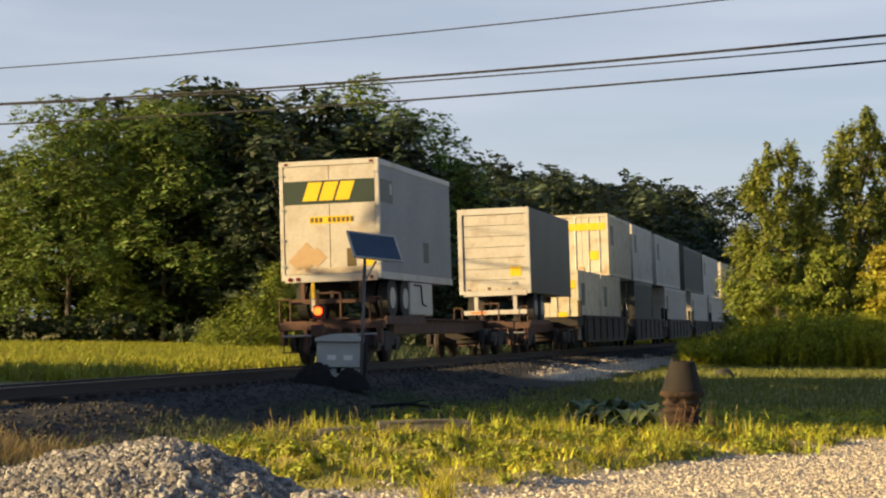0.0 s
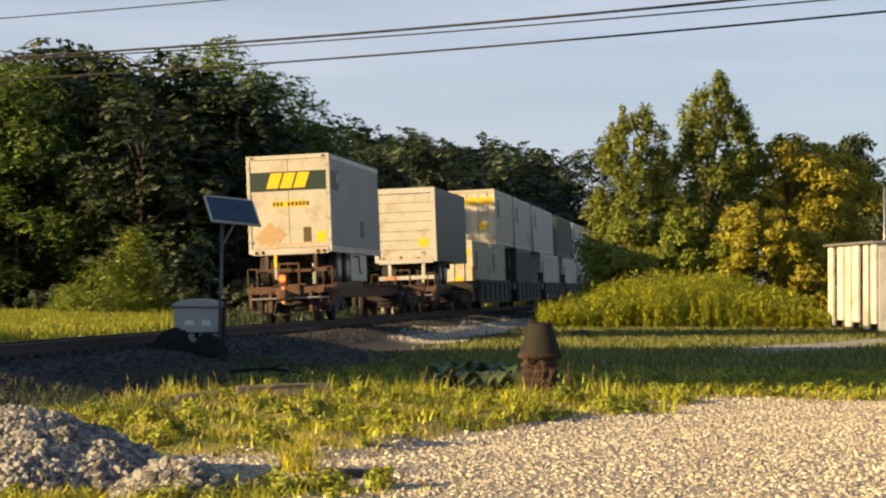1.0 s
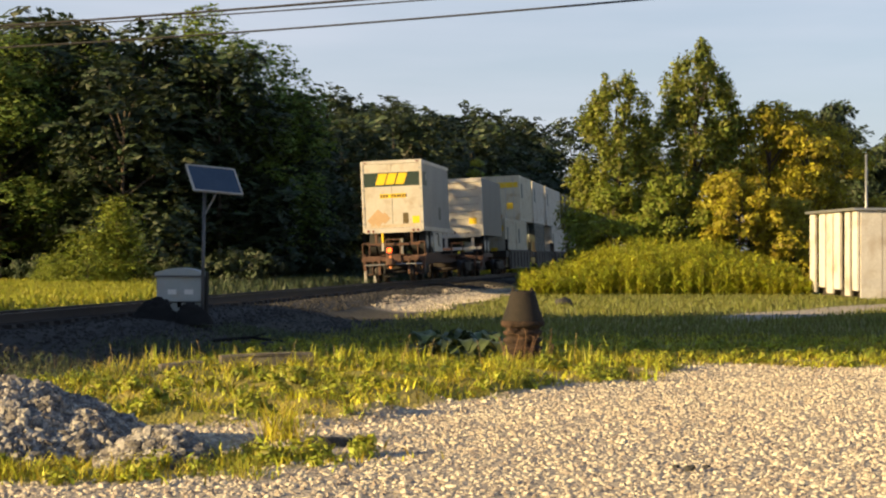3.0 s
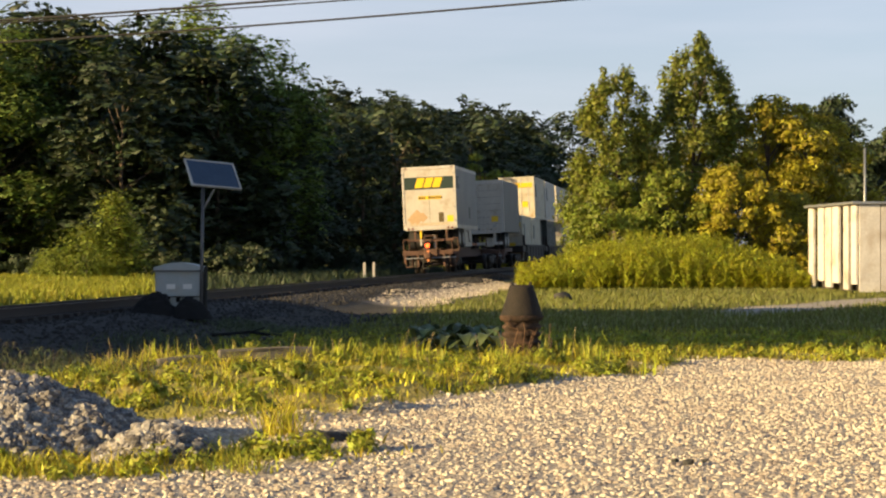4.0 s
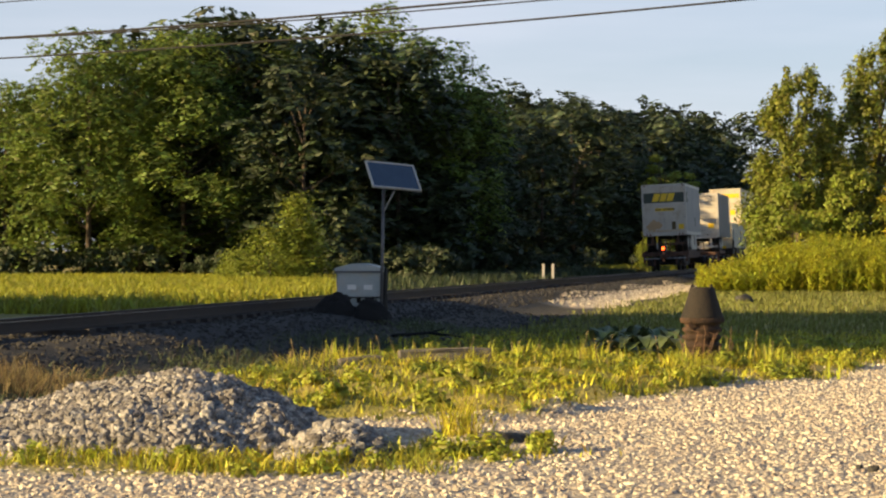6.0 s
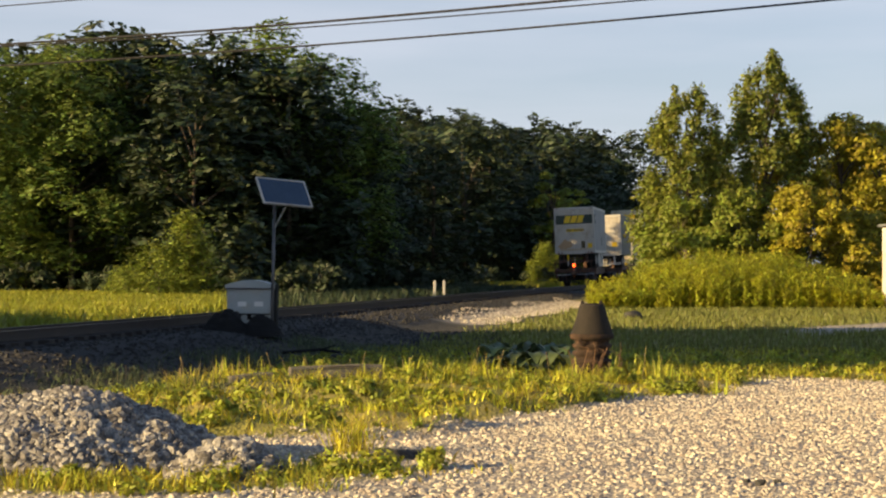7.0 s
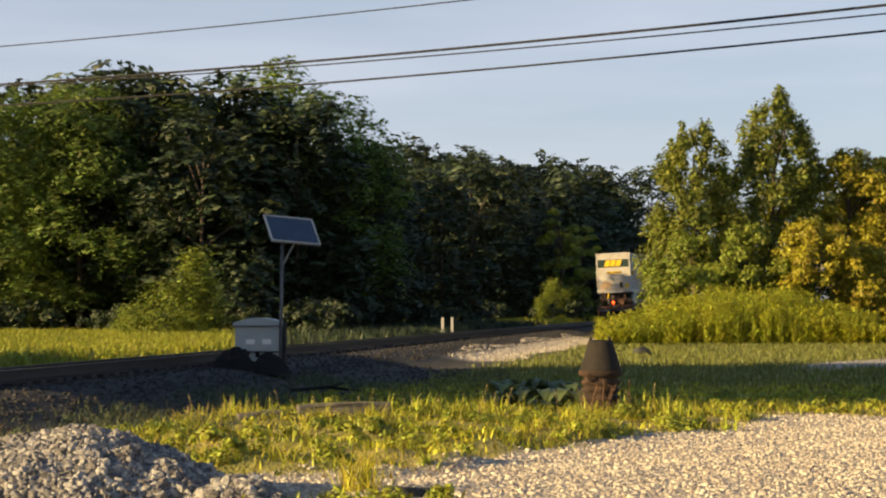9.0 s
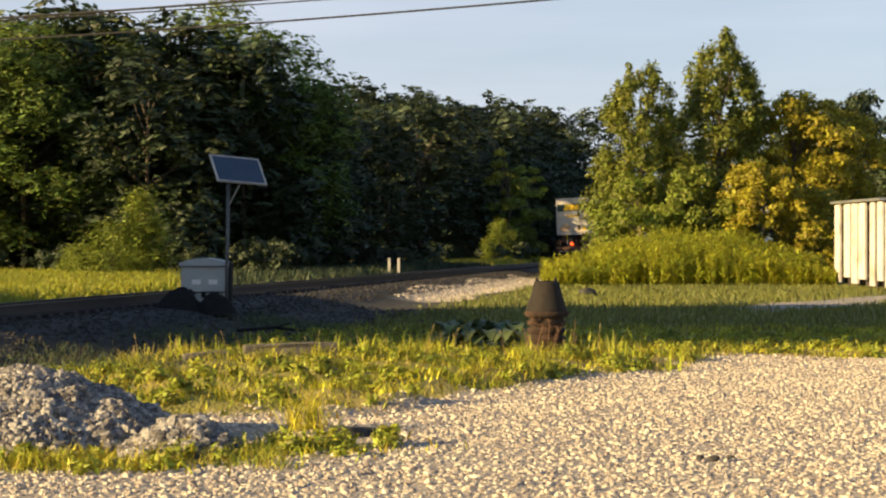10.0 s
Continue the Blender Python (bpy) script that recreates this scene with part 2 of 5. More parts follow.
def raw(name, verts, faces, material, smooth=False):
    me = bpy.data.meshes.new(name)
    verts, faces = np.asarray(verts, dtype=np.float32), np.asarray(faces, dtype=np.int32)
    k = faces.shape[1]
    me.vertices.add(len(verts)), me.loops.add(faces.size), me.polygons.add(len(faces))
    me.vertices.foreach_set("co", verts.ravel())
    me.loops.foreach_set("vertex_index", faces.ravel())
    me.polygons.foreach_set("loop_start", np.arange(len(faces), dtype=np.int32) * k)
    me.polygons.foreach_set("use_smooth", np.full(len(faces), smooth))
    me.update(calc_edges=True)
    me.materials.append(M[material])
    return me


# ---- the lie of the land ----
TRACK_X, TRACK_K = -13.1, 0.155            # the track's middle: x = TRACK_X + TRACK_K * y
ALONG = Vector((TRACK_K, 1, 0)).normalized()
HEADING = -math.degrees(math.atan2(TRACK_K, 1))
CANT = -2.5                                # the track leans to its left


def rail_z(y):
    return 0.58 - 0.001 * (y - 40)


def off_track(x, y):
    """Metres to the right of the track's middle."""
    return (x - TRACK_X - TRACK_K * y) * ALONG.y


def smooth(a, b, x):
    t = np.clip((x - a) / (b - a), 0, 1)
    return t * t * (3 - 2 * t)


def wave(x, y, k, seed):
    return (np.sin(x * k + seed) * np.cos(y * k * 1.13 + seed * 2.1) + np.sin((x * 0.6 + y * 0.8) * k * 1.7 + seed * 3.3) * 0.6
            + np.sin((x * -0.8 + y * 0.55) * k * 2.9 + seed * 1.7) * 0.4) / 2


def lot_edge(x):
    """The line where the gravel lot gives way to grass."""
    return 17.2 + 1.75 * np.clip(x + 1.2, 0, 4.9) + 0.45 * np.clip(x - 3.7, 0, 6) + 0.35 * np.sin(x * 1.9) + 0.2 * np.sin(x * 4.3 + 1)


def ground_z(x, y):
    x, y = np.asarray(x, float), np.asarray(y, float)
    q = off_track(x, y)
    rz = rail_z(np.clip(y, -100, 400))
    bed = rz - 0.20
    right = smooth(4.2, 1.75, q) * smooth(-60, 1, q)
    left = smooth(-3.2, -1.75, q)
    side = np.where(q < 0, 0.32 - 0.0008 * np.clip(y - 40, 0, 400), 0.0)
    z = side + (bed - side) * np.where(q < 0, left, right)
    near = smooth(40, 14, np.hypot(x, y - 18))
    z = z + wave(x, y, 0.55, 1.0) * 0.035 * near + wave(x, y, 2.3, 4.0) * 0.012 * near
    rough = smooth(4.0, 6.5, q) * smooth(28, 24, y) * smooth(-0.5, 1.0, y - lot_edge(np.clip(x, -1.2, 9))) * smooth(12, 6, np.abs(x))
    z = z + rough * (0.11 * wave(x, y, 2.6, 6.0) + 0.05 * wave(x, y, 6.5, 2.0) + 0.05)
    z = z + 0.10 * np.exp(-(((x + 1.9) / 2.6) ** 2 + ((y - 22.5) / 2.4) ** 2))
    return z


def gravelness(x, y):
    x, y = np.asarray(x, float), np.asarray(y, float)
    w = wave(x, y, 0.9, 2.0) * 0.9 + wave(x, y, 3.1, 5.0) * 0.5
    g = smooth(1.0, -0.6, y - np.minimum(lot_edge(np.clip(x, -1.2, 9)), 29) + w * 0.7)
    lawn = np.exp(-(((x + 2.9) / 1.9) ** 2 + ((y - 13.9 - 0.22 * (x + 2.6)) / 0.85) ** 2) ** 1.5) * 1.8
    return np.clip(g - lawn * smooth(-0.7, 0.3, w + 0.25), 0, 1)


def drive_at(x, y):
    """A pale gravel drive that leads off to the right."""
    return smooth(1.7, 0.9, np.abs(y - 48.6 - 1.6 * (x - 9.2)) * 0.53 + wave(x, y, 0.5, 1) * 0.4) * smooth(6, 9, x)


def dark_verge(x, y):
    """Bare darkened soil between the track and the foot of the wood, where the lit field ends."""
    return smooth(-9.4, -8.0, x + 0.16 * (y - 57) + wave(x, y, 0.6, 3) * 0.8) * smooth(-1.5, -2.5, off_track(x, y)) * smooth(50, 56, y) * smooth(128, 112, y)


def ground():
    xs = np.unique(np.concatenate([np.linspace(-3000, -60, 14), np.linspace(-60, -16, 45), np.linspace(-16, 16, 161), np.linspace(16, 60, 45), np.linspace(60, 3000, 14)]))
    ys = np.unique(np.concatenate([np.linspace(-3000, -10, 10), np.linspace(-10, 9, 20), np.linspace(9, 50, 206), np.linspace(50, 150, 126), np.linspace(150, 300, 60), np.linspace(300, 4500, 14)]))
    gx, gy = np.meshgrid(xs, ys)
    v = np.stack([gx.ravel(), gy.ravel(), ground_z(gx, gy).ravel()], 1)
    w, h = len(xs), len(ys)
    i, j = np.meshgrid(np.arange(w - 1), np.arange(h - 1))
    a = (j * w + i).ravel()
    f = np.stack([a, a + 1, a + w + 1, a + w], 1)
    m = bpy.data.materials.new("ground_cover")
    m.use_nodes = True
    M["ground"] = m
    me = raw("ground", v, f, "ground", True)
    x, y = v[:, 0], v[:, 1]
    q = off_track(x, y)
    grav = gravelness(x, y)
    bal = smooth(3.6, 2.6, q + wave(x, y, 1.1, 3) * 0.5) * smooth(-3.1, -2.3, q)
    # bare strip along the track, coloured darker for the shade on it
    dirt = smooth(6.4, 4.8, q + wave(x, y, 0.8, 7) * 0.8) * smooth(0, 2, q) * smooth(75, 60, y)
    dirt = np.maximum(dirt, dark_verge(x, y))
    drive = drive_at(x, y)
    apron = smooth(2.2, 2.9, q) * smooth(5.2, 4.2, q + wave(x, y, 0.7, 2) * 0.6) * smooth(49, 54, y) * smooth(88, 80, y)
    for key, val in (("gravel", np.maximum(grav, np.maximum(drive, apron * 0.9))), ("ballast", bal), ("dirt", dirt)):
        me.attributes.new(key, "FLOAT", "POINT").data.foreach_set("value", val.astype(np.float32))
    n, l = m.node_tree.nodes, m.node_tree.links
    p = n["Principled BSDF"]
    p.inputs["Roughness"].default_value = 0.95
    co = n.new("ShaderNodeTexCoord")

    def tex(scale, detail=6):
        t = n.new("ShaderNodeTexNoise")
        t.inputs["Scale"].default_value, t.inputs["Detail"].default_value = scale, detail
        l.new(co.outputs["Object"], t.inputs["Vector"])
        return t.outputs["Fac"]

    def two(fac, a, b, lo=0.35, hi=0.65):
        r = n.new("ShaderNodeMapRange")
        r.inputs["From Min"].default_value, r.inputs["From Max"].default_value = lo, hi
        l.new(fac, r.inputs["Value"])
        x_ = n.new("ShaderNodeMixRGB")
        for s, c in ((1, a), (2, b)):
            if isinstance(c, tuple):
                x_.inputs[s].default_value = (*c, 1)
            else:
                l.new(c, x_.inputs[s])
        l.new(r.outputs[0], x_.inputs[0])
        return x_.outputs[0]

    def mask(key):
        t = n.new("ShaderNodeAttribute")
        t.attribute_name = key
        return t.outputs["Fac"]

    fine, mid, big = tex(28, 8), tex(3), tex(0.25)
    vor = n.new("ShaderNodeTexVoronoi")
    vor.inputs["Scale"].default_value = 22
    l.new(co.outputs["Object"], vor.inputs["Vector"])
    grass = two(big, two(mid, (0.12, 0.13, 0.022), (0.27, 0.255, 0.04)), (0.33, 0.27, 0.09))
    # soil and rock tones are lowered to put the track's shade into the colour
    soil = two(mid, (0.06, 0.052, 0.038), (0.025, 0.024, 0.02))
    stones = two(vor.outputs["Distance"], (0.58, 0.51, 0.42), (0.30, 0.27, 0.23), 0.1, 0.7)
    dust = two(fine, stones, (0.45, 0.39, 0.31), 0.45, 0.7)
    rock = two(vor.outputs["Distance"], (0.05, 0.047, 0.046), (0.018, 0.018, 0.018), 0.1, 0.7)
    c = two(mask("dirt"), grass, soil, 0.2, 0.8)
    c = two(mask("gravel"), c, dust, 0.25, 0.75)
    c = two(mask("ballast"), c, rock, 0.2, 0.8)
    l.new(c, p.inputs["Base Color"])
    bp = n.new("ShaderNodeBump")
    bp.inputs["Strength"].default_value, bp.inputs["Distance"].default_value = 0.6, 0.03
    l.new(vor.outputs["Distance"], bp.inputs["Height"]), l.new(bp.outputs[0], p.inputs["Normal"])
    tagged(new("ground", me), "grassy ground with a gravel lot and ballast", "ground", kind="structure")


ground()


# ---- scattered cover ----
def pebbles(name, x, y, z, size, material, label, flat=0.75):
    """Many small broken stones in one mesh."""
    rng = np.random.default_rng(5 + len(x))
    k = len(x)
    g = (1 + 5 ** 0.5) / 2
    base = np.array([(-1, g, 0), (1, g, 0), (-1, -g, 0), (1, -g, 0), (0, -1, g), (0, 1, g), (0, -1, -g), (0, 1, -g), (g, 0, -1), (g, 0, 1), (-g, 0, -1), (-g, 0, 1)]) / 1.9
    tri = np.array([(0, 11, 5), (0, 5, 1), (0, 1, 7), (0, 7, 10), (0, 10, 11), (1, 5, 9), (5, 11, 4), (11, 10, 2), (10, 7, 6), (7, 1, 8),
                    (3, 9, 4), (3, 4, 2), (3, 2, 6), (3, 6, 8), (3, 8, 9), (4, 9, 5), (2, 4, 11), (6, 2, 10), (8, 6, 7), (9, 8, 1)])
    v = base[None] * rng.uniform(0.65, 1.3, (k, 1, 3)) * rng.uniform(0.8, 1.15, (k, 12, 1)) + rng.normal(0, 0.12, (k, 12, 3))
    v[:, :, 2] *= flat
    a = rng.uniform(0, 6.283, k)
    c, s = np.cos(a)[:, None], np.sin(a)[:, None]
    v = np.stack([v[..., 0] * c - v[..., 1] * s, v[..., 0] * s + v[..., 1] * c, v[..., 2]], -1) * size[:, None, None]
    v += np.stack([x, y, z], 1)[:, None]
    f = (tri[None] + (np.arange(k) * 12)[:, None, None]).reshape(-1, 3)
    return tagged(new(name, raw(name, v.reshape(-1, 3), f, material)), label, "gravel", kind="stuff")


def blades(name, x, y, z, height, width, material, label, lean=0.35, category="grass"):
    """Many bent grass blades in one mesh, two segments each."""
    rng = np.random.default_rng(11 + len(x))
    k = len(x)
    a = rng.uniform(0, 6.283, k)
    b = a + rng.uniform(-0.8, 0.8, k) + 1.57
    l = height * lean * rng.uniform(0.2, 1.6, k)
    side = np.stack([np.cos(a), np.sin(a), np.zeros(k)], 1) * (width / 2)[:, None]
    bend = np.stack([np.cos(b), np.sin(b), np.zeros(k)], 1) * l[:, None]
    root = np.stack([x, y, z - 0.02], 1)
    up = np.array([0, 0, 1.0])
    mid = root + up * (height * 0.55)[:, None] + bend * 0.35
    tip = root + up * height[:, None] + bend
    v = np.stack([root - side, root + side, mid + side * 0.8, mid - side * 0.8, tip], 1).reshape(-1, 3)
    o = (np.arange(k) * 5)[:, None]
    f = np.concatenate([o + np.array([[0, 1, 2]]), o + np.array([[0, 2, 3]]), o + np.array([[3, 2, 4]])])
    return tagged(new(name, raw(name, v, f, material)), label, category, kind="stuff")


def scatter(n, x0, x1, y0, y1, keep, seed):
    rng = np.random.default_rng(seed)
    x, y = rng.uniform(x0, x1, n), rng.uniform(y0, y1, n)
    ok = rng.uniform(0, 1, n) < keep(x, y)
    return x[ok], y[ok], rng.uniform(0, 1, ok.sum())


def in_view(x, y, margin=2.0):
    return (x > -0.36 * y - margin) & (x < 0.27 * y + margin)


# the gravel lot
px, py, pr = scatter(120000, -7, 10, 10.5, 30, lambda x, y: gravelness(x, y) * in_view(x, y, 0.6) * np.clip(19 / y, 0.45, 1), 1)
pebbles("gravel", px, py, ground_z(px, py), 0.009 + 0.024 * pr ** 2, "stone", "pale crushed limestone gravel on the lot")

# ballast under and beside the track
by_ = np.random.default_rng(3).uniform(15, 95, 13000)
bq = np.random.default_rng(4).uniform(-2.7, 3.2, 13000)
bx = TRACK_X + TRACK_K * by_ + bq
pebbles("track_ballast", bx, by_, ground_z(bx, by_) + 0.005, np.random.default_rng(6).uniform(0.022, 0.05, 13000), "ballast", "dark grey crushed stone bed under the rails")


# pale stones on the sunlit shoulder, dark rubble on the bare strip
rng = np.random.default_rng(9)
sy_ = rng.uniform(52, 84, 5000)
sq = rng.uniform(2.7, 4.9, 5000) + 0.3 * np.sin(sy_ * 0.5)
sx_ = TRACK_X + TRACK_K * sy_ + sq
pebbles("shoulder_gravel", sx_, sy_, ground_z(sx_, sy_), rng.uniform(0.015, 0.045, 5000), "stone", "pale gravel on the sunlit shoulder of the track")
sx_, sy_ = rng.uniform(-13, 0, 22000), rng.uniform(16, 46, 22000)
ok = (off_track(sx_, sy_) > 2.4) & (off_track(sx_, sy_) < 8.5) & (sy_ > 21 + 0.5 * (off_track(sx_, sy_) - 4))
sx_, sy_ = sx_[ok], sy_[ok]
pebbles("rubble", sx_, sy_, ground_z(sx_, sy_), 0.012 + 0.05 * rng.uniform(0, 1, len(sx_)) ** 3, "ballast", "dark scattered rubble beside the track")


# ---- track ----
def track():
    t = tagged(new("railway_track"), "single railway track with dark rusty rails on wooden ties", "railway track", kind="structure")
    base = pose(TRACK_X + TRACK_K * 40, 40, rail_z(40), 0, 0, HEADING) @ pose(0, 0, 0, -0.057, CANT, 0)
    for s in (-0.753, 0.753):
        rail, head = bmesh.new(), bmesh.new()
        block((s - 0.07, -90, -0.17), (s + 0.07, 420, -0.145), 0, rail)
        block((s - 0.012, -90, -0.15), (s + 0.012, 420, -0.035), 0, rail)
        block((s - 0.036, -90, -0.04), (s + 0.036, 420, -0.003), 0.006, rail)
        block((s - 0.026, -90, -0.003), (s + 0.026, 420, 0.0), 0, head)
        for b in (rail, head):
            bmesh.ops.transform(b, matrix=base, verts=b.verts)
        r = part("rail", rail, "rail", t, "rusty steel rail")
        part("running_surface", head, "rail_top", r, "bright worn rail head")
    tie = bpy.data.meshes.new("tie")
    b = block((-1.3, -0.11, -0.17 - 0.18), (1.3, 0.11, -0.172), 0.012)
    b.to_mesh(tie)
    b.free()
    tie.materials.append(M["tie"])
    rng = random.Random(2)
    for i in range(190):
        o = new("tie", tie)
        o.parent = t
        o.matrix_local = base @ pose(rng.uniform(-0.05, 0.05), -14 + i * 0.53, rng.uniform(-0.01, 0.0), 0, 0, rng.uniform(-1.5, 1.5))


# ---- trees ----
def unit(v):
    return v / np.linalg.norm(v, axis=1)[:, None]


def leaf_mesh(pos, nrm, along, size, slim, rng):
    """Bent four-cornered leaves."""
    count = len(pos)
    t = unit(along - nrm * (along * nrm).sum(1)[:, None])
    b = np.cross(nrm, t)
    s = size * rng.uniform(0.55, 1.35, count)
    t, b = t * s[:, None], b * (s * rng.uniform(*slim, count))[:, None]
    fold = nrm * (s * 0.12)[:, None]
    v = np.stack([pos - t, pos - b - fold, pos + t, pos + b - fold], 1).reshape(-1, 3)
    o = (np.arange(count) * 4)[:, None]
    return v, np.concatenate([o + np.array([[0, 1, 2]]), o + np.array([[0, 2, 3]])])


def leaves(centres, radii, count, size, rng, tall=0.8):
    """Single leaves on the shells of many clumps."""
    which = rng.choice(len(centres), count, p=radii ** 2 / (radii ** 2).sum())
    d = unit(rng.normal(size=(count, 3)))
    d[:, 2] = np.where(d[:, 2] < -0.3, -d[:, 2], d[:, 2])
    pos = centres[which] + d * (radii[which] * rng.uniform(0.35, 1.25, count))[:, None] * np.array([1, 1, tall])
    nrm = unit(d + rng.normal(0, 0.5, (count, 3)) + np.array([0, 0, 0.35]))
    return leaf_mesh(pos, nrm, rng.normal(size=(count, 3)), size, (0.35, 0.6), rng)


def fronds(centres, radii, count, size, rng, tall=0.8):
    """Drooping sprays of paired leaflets on the upper shells of the clumps."""
    per = 8
    n = count // per
    which = rng.choice(len(centres), n, p=radii ** 2 / (radii ** 2).sum())
    d = unit(rng.normal(size=(n, 3)) + np.array([0, 0, 0.25]))
    base = centres[which] + d * (radii[which] * rng.uniform(0.45, 1.0, n))[:, None] * np.array([1, 1, tall])
    way = unit(d * np.array([1, 1, 0.35]) + rng.normal(0, 0.35, (n, 3)))
    long = rng.uniform(0.45, 1.0, n)
    u = np.tile(np.linspace(0.1, 1, per), n)
    way, long, base = np.repeat(way, per, 0), np.repeat(long, per), np.repeat(base, per, 0)
    pos = base + way * (u * long)[:, None] - np.array([0, 0, 0.5]) * (u ** 2 * long)[:, None] + rng.normal(0, 0.04, (n * per, 3))
    nrm = unit(np.array([0, 0, 1.0]) + way * 0.5 + rng.normal(0, 0.35, (n * per, 3)))
    turn = np.tile(np.where(np.arange(per) % 2, 1.0, -1.0), n)
    across = np.cross(way, np.array([0, 0, 1.0])) * turn[:, None] + way * 0.45
    return leaf_mesh(pos + across * size * 0.8, nrm, across, size, (0.32, 0.5), rng)


def tree(name, height, spread, low, count, size, leaf, seed, label, cone=0.0, clumps=60, category="tree", trunk=0.16, tall=0.8, feather=False, fine=1.0):
    """A tapered trunk with limbs and a ragged crown that starts at the height low."""
    rng = np.random.default_rng(seed)
    ob = tagged(new(name), label, category)
    c, r = [], []
    for i in range(clumps):
        h = rng.uniform(0, 1) ** 0.85
        wide = math.sin(math.pi * min(0.97, 0.25 + 0.70 * h)) ** 0.7 * (1 - cone) + cone * ((1 - h) * 0.9 + 0.06)
        a, q = rng.uniform(0, 6.283), rng.uniform(0.35, 1) ** 0.6
        c.append((math.cos(a) * q * spread * wide, math.sin(a) * q * spread * wide, low + h * (height - low) * rng.uniform(0.93, 1.0)))
        r.append(rng.uniform(0.12, 0.32) * spread * (0.55 + 0.6 * wide) * fine)
    c, r = np.array(c), np.array(r)
    v, f = (fronds if feather else leaves)(c, r, count, size, rng, tall)
    crown = new("crown", raw("crown", v, f, leaf))
    crown.parent = ob
    bm = rod((0, 0, -0.3), (0, 0, height * 0.45), trunk, trunk * 0.65, 9)
    rod((0, 0, height * 0.45), (0.2, 0.1, height * 0.85), trunk * 0.65, trunk * 0.2, 7, bm)
    for i in rng.choice(clumps, min(14, clumps), replace=False):
        z = max(0.1 * height, c[i][2] * 0.72)
        rod((0, 0, z), tuple(c[i]), trunk * 0.35, trunk * 0.06, 5, bm)
    part("trunk", bm, "bark", ob, "grey-brown trunk with limbs")
    return ob


def place(ob, x, y, turn, scale=1.0, lift=0.0):
    ob.matrix_world = pose(x, y, float(ground_z(x, y)) + lift, 0, 0, turn) @ Matrix.Scale(scale, 4)
    return ob


def woods():
    label = "dense green broadleaf tree in the wood beside the track, light put into leaf tone"
    # same trees twice: near ones coloured as sunlit, deep ones coloured as shaded
    near = [tree("tree", 12, 3.9, 0.9, 22000, 0.15, "leaf_sunlit", 20 + i, label, clumps=105, tall=0.6, feather=True, fine=0.9) for i in range(4)]
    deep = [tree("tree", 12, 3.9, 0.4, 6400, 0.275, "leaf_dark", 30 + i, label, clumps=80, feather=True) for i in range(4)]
    rng = random.Random(8)
    used = set()

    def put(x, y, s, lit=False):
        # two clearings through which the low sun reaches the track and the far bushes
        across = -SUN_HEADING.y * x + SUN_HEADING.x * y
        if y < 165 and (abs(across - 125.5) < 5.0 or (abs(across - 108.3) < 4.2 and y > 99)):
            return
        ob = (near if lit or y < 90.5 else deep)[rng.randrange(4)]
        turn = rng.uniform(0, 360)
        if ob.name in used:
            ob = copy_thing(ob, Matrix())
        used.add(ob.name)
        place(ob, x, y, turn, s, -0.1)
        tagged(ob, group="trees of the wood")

    # the front that faces the lot, then the edge along the track
    x = -50.0
    while x < -17.0:
        low = float(np.interp(x, (-33, -29.6, -27, -24.8, -20, -17.5), (0.8, 0.88, 1.03, 1.15, 1.11, 1.02)))
        put(x + rng.uniform(-0.8, 0.8), 87 + rng.uniform(-1.2, 1.5), low * rng.uniform(0.94, 1.05))
        put(x + rng.uniform(-1, 1), 93 + rng.uniform(-1.5, 1.5), low * rng.uniform(1.0, 1.06))
        put(x + 2 + rng.uniform(-1, 1), 98.5 + rng.uniform(-1.5, 1.5), low)
        x += rng.uniform(3.6, 4.6)
    for x, y, k in ((-17.2, 96, 1.12), (-13.6, 97.5, 1.24), (-10.6, 99, 1.16), (-22, 95, 1.1)):
        put(x, y, k, True)
    # corner tree takes the shaded colour and is placed to shade the trailer
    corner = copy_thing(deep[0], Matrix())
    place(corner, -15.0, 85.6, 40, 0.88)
    tagged(corner, group="trees of the wood")
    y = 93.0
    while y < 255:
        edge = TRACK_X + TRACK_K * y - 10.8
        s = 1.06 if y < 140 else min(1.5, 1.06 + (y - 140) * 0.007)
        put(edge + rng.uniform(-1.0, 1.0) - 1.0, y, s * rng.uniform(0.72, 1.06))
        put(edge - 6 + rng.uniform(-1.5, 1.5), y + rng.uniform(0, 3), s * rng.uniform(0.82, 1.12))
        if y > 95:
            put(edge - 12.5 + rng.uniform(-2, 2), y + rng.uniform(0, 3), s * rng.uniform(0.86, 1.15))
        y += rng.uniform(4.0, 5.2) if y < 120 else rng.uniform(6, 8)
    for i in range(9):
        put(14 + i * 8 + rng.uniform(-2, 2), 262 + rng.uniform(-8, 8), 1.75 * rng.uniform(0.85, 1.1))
    for ob in near + deep:
        if ob.name not in used:
            place(ob, -32, 120, 0)


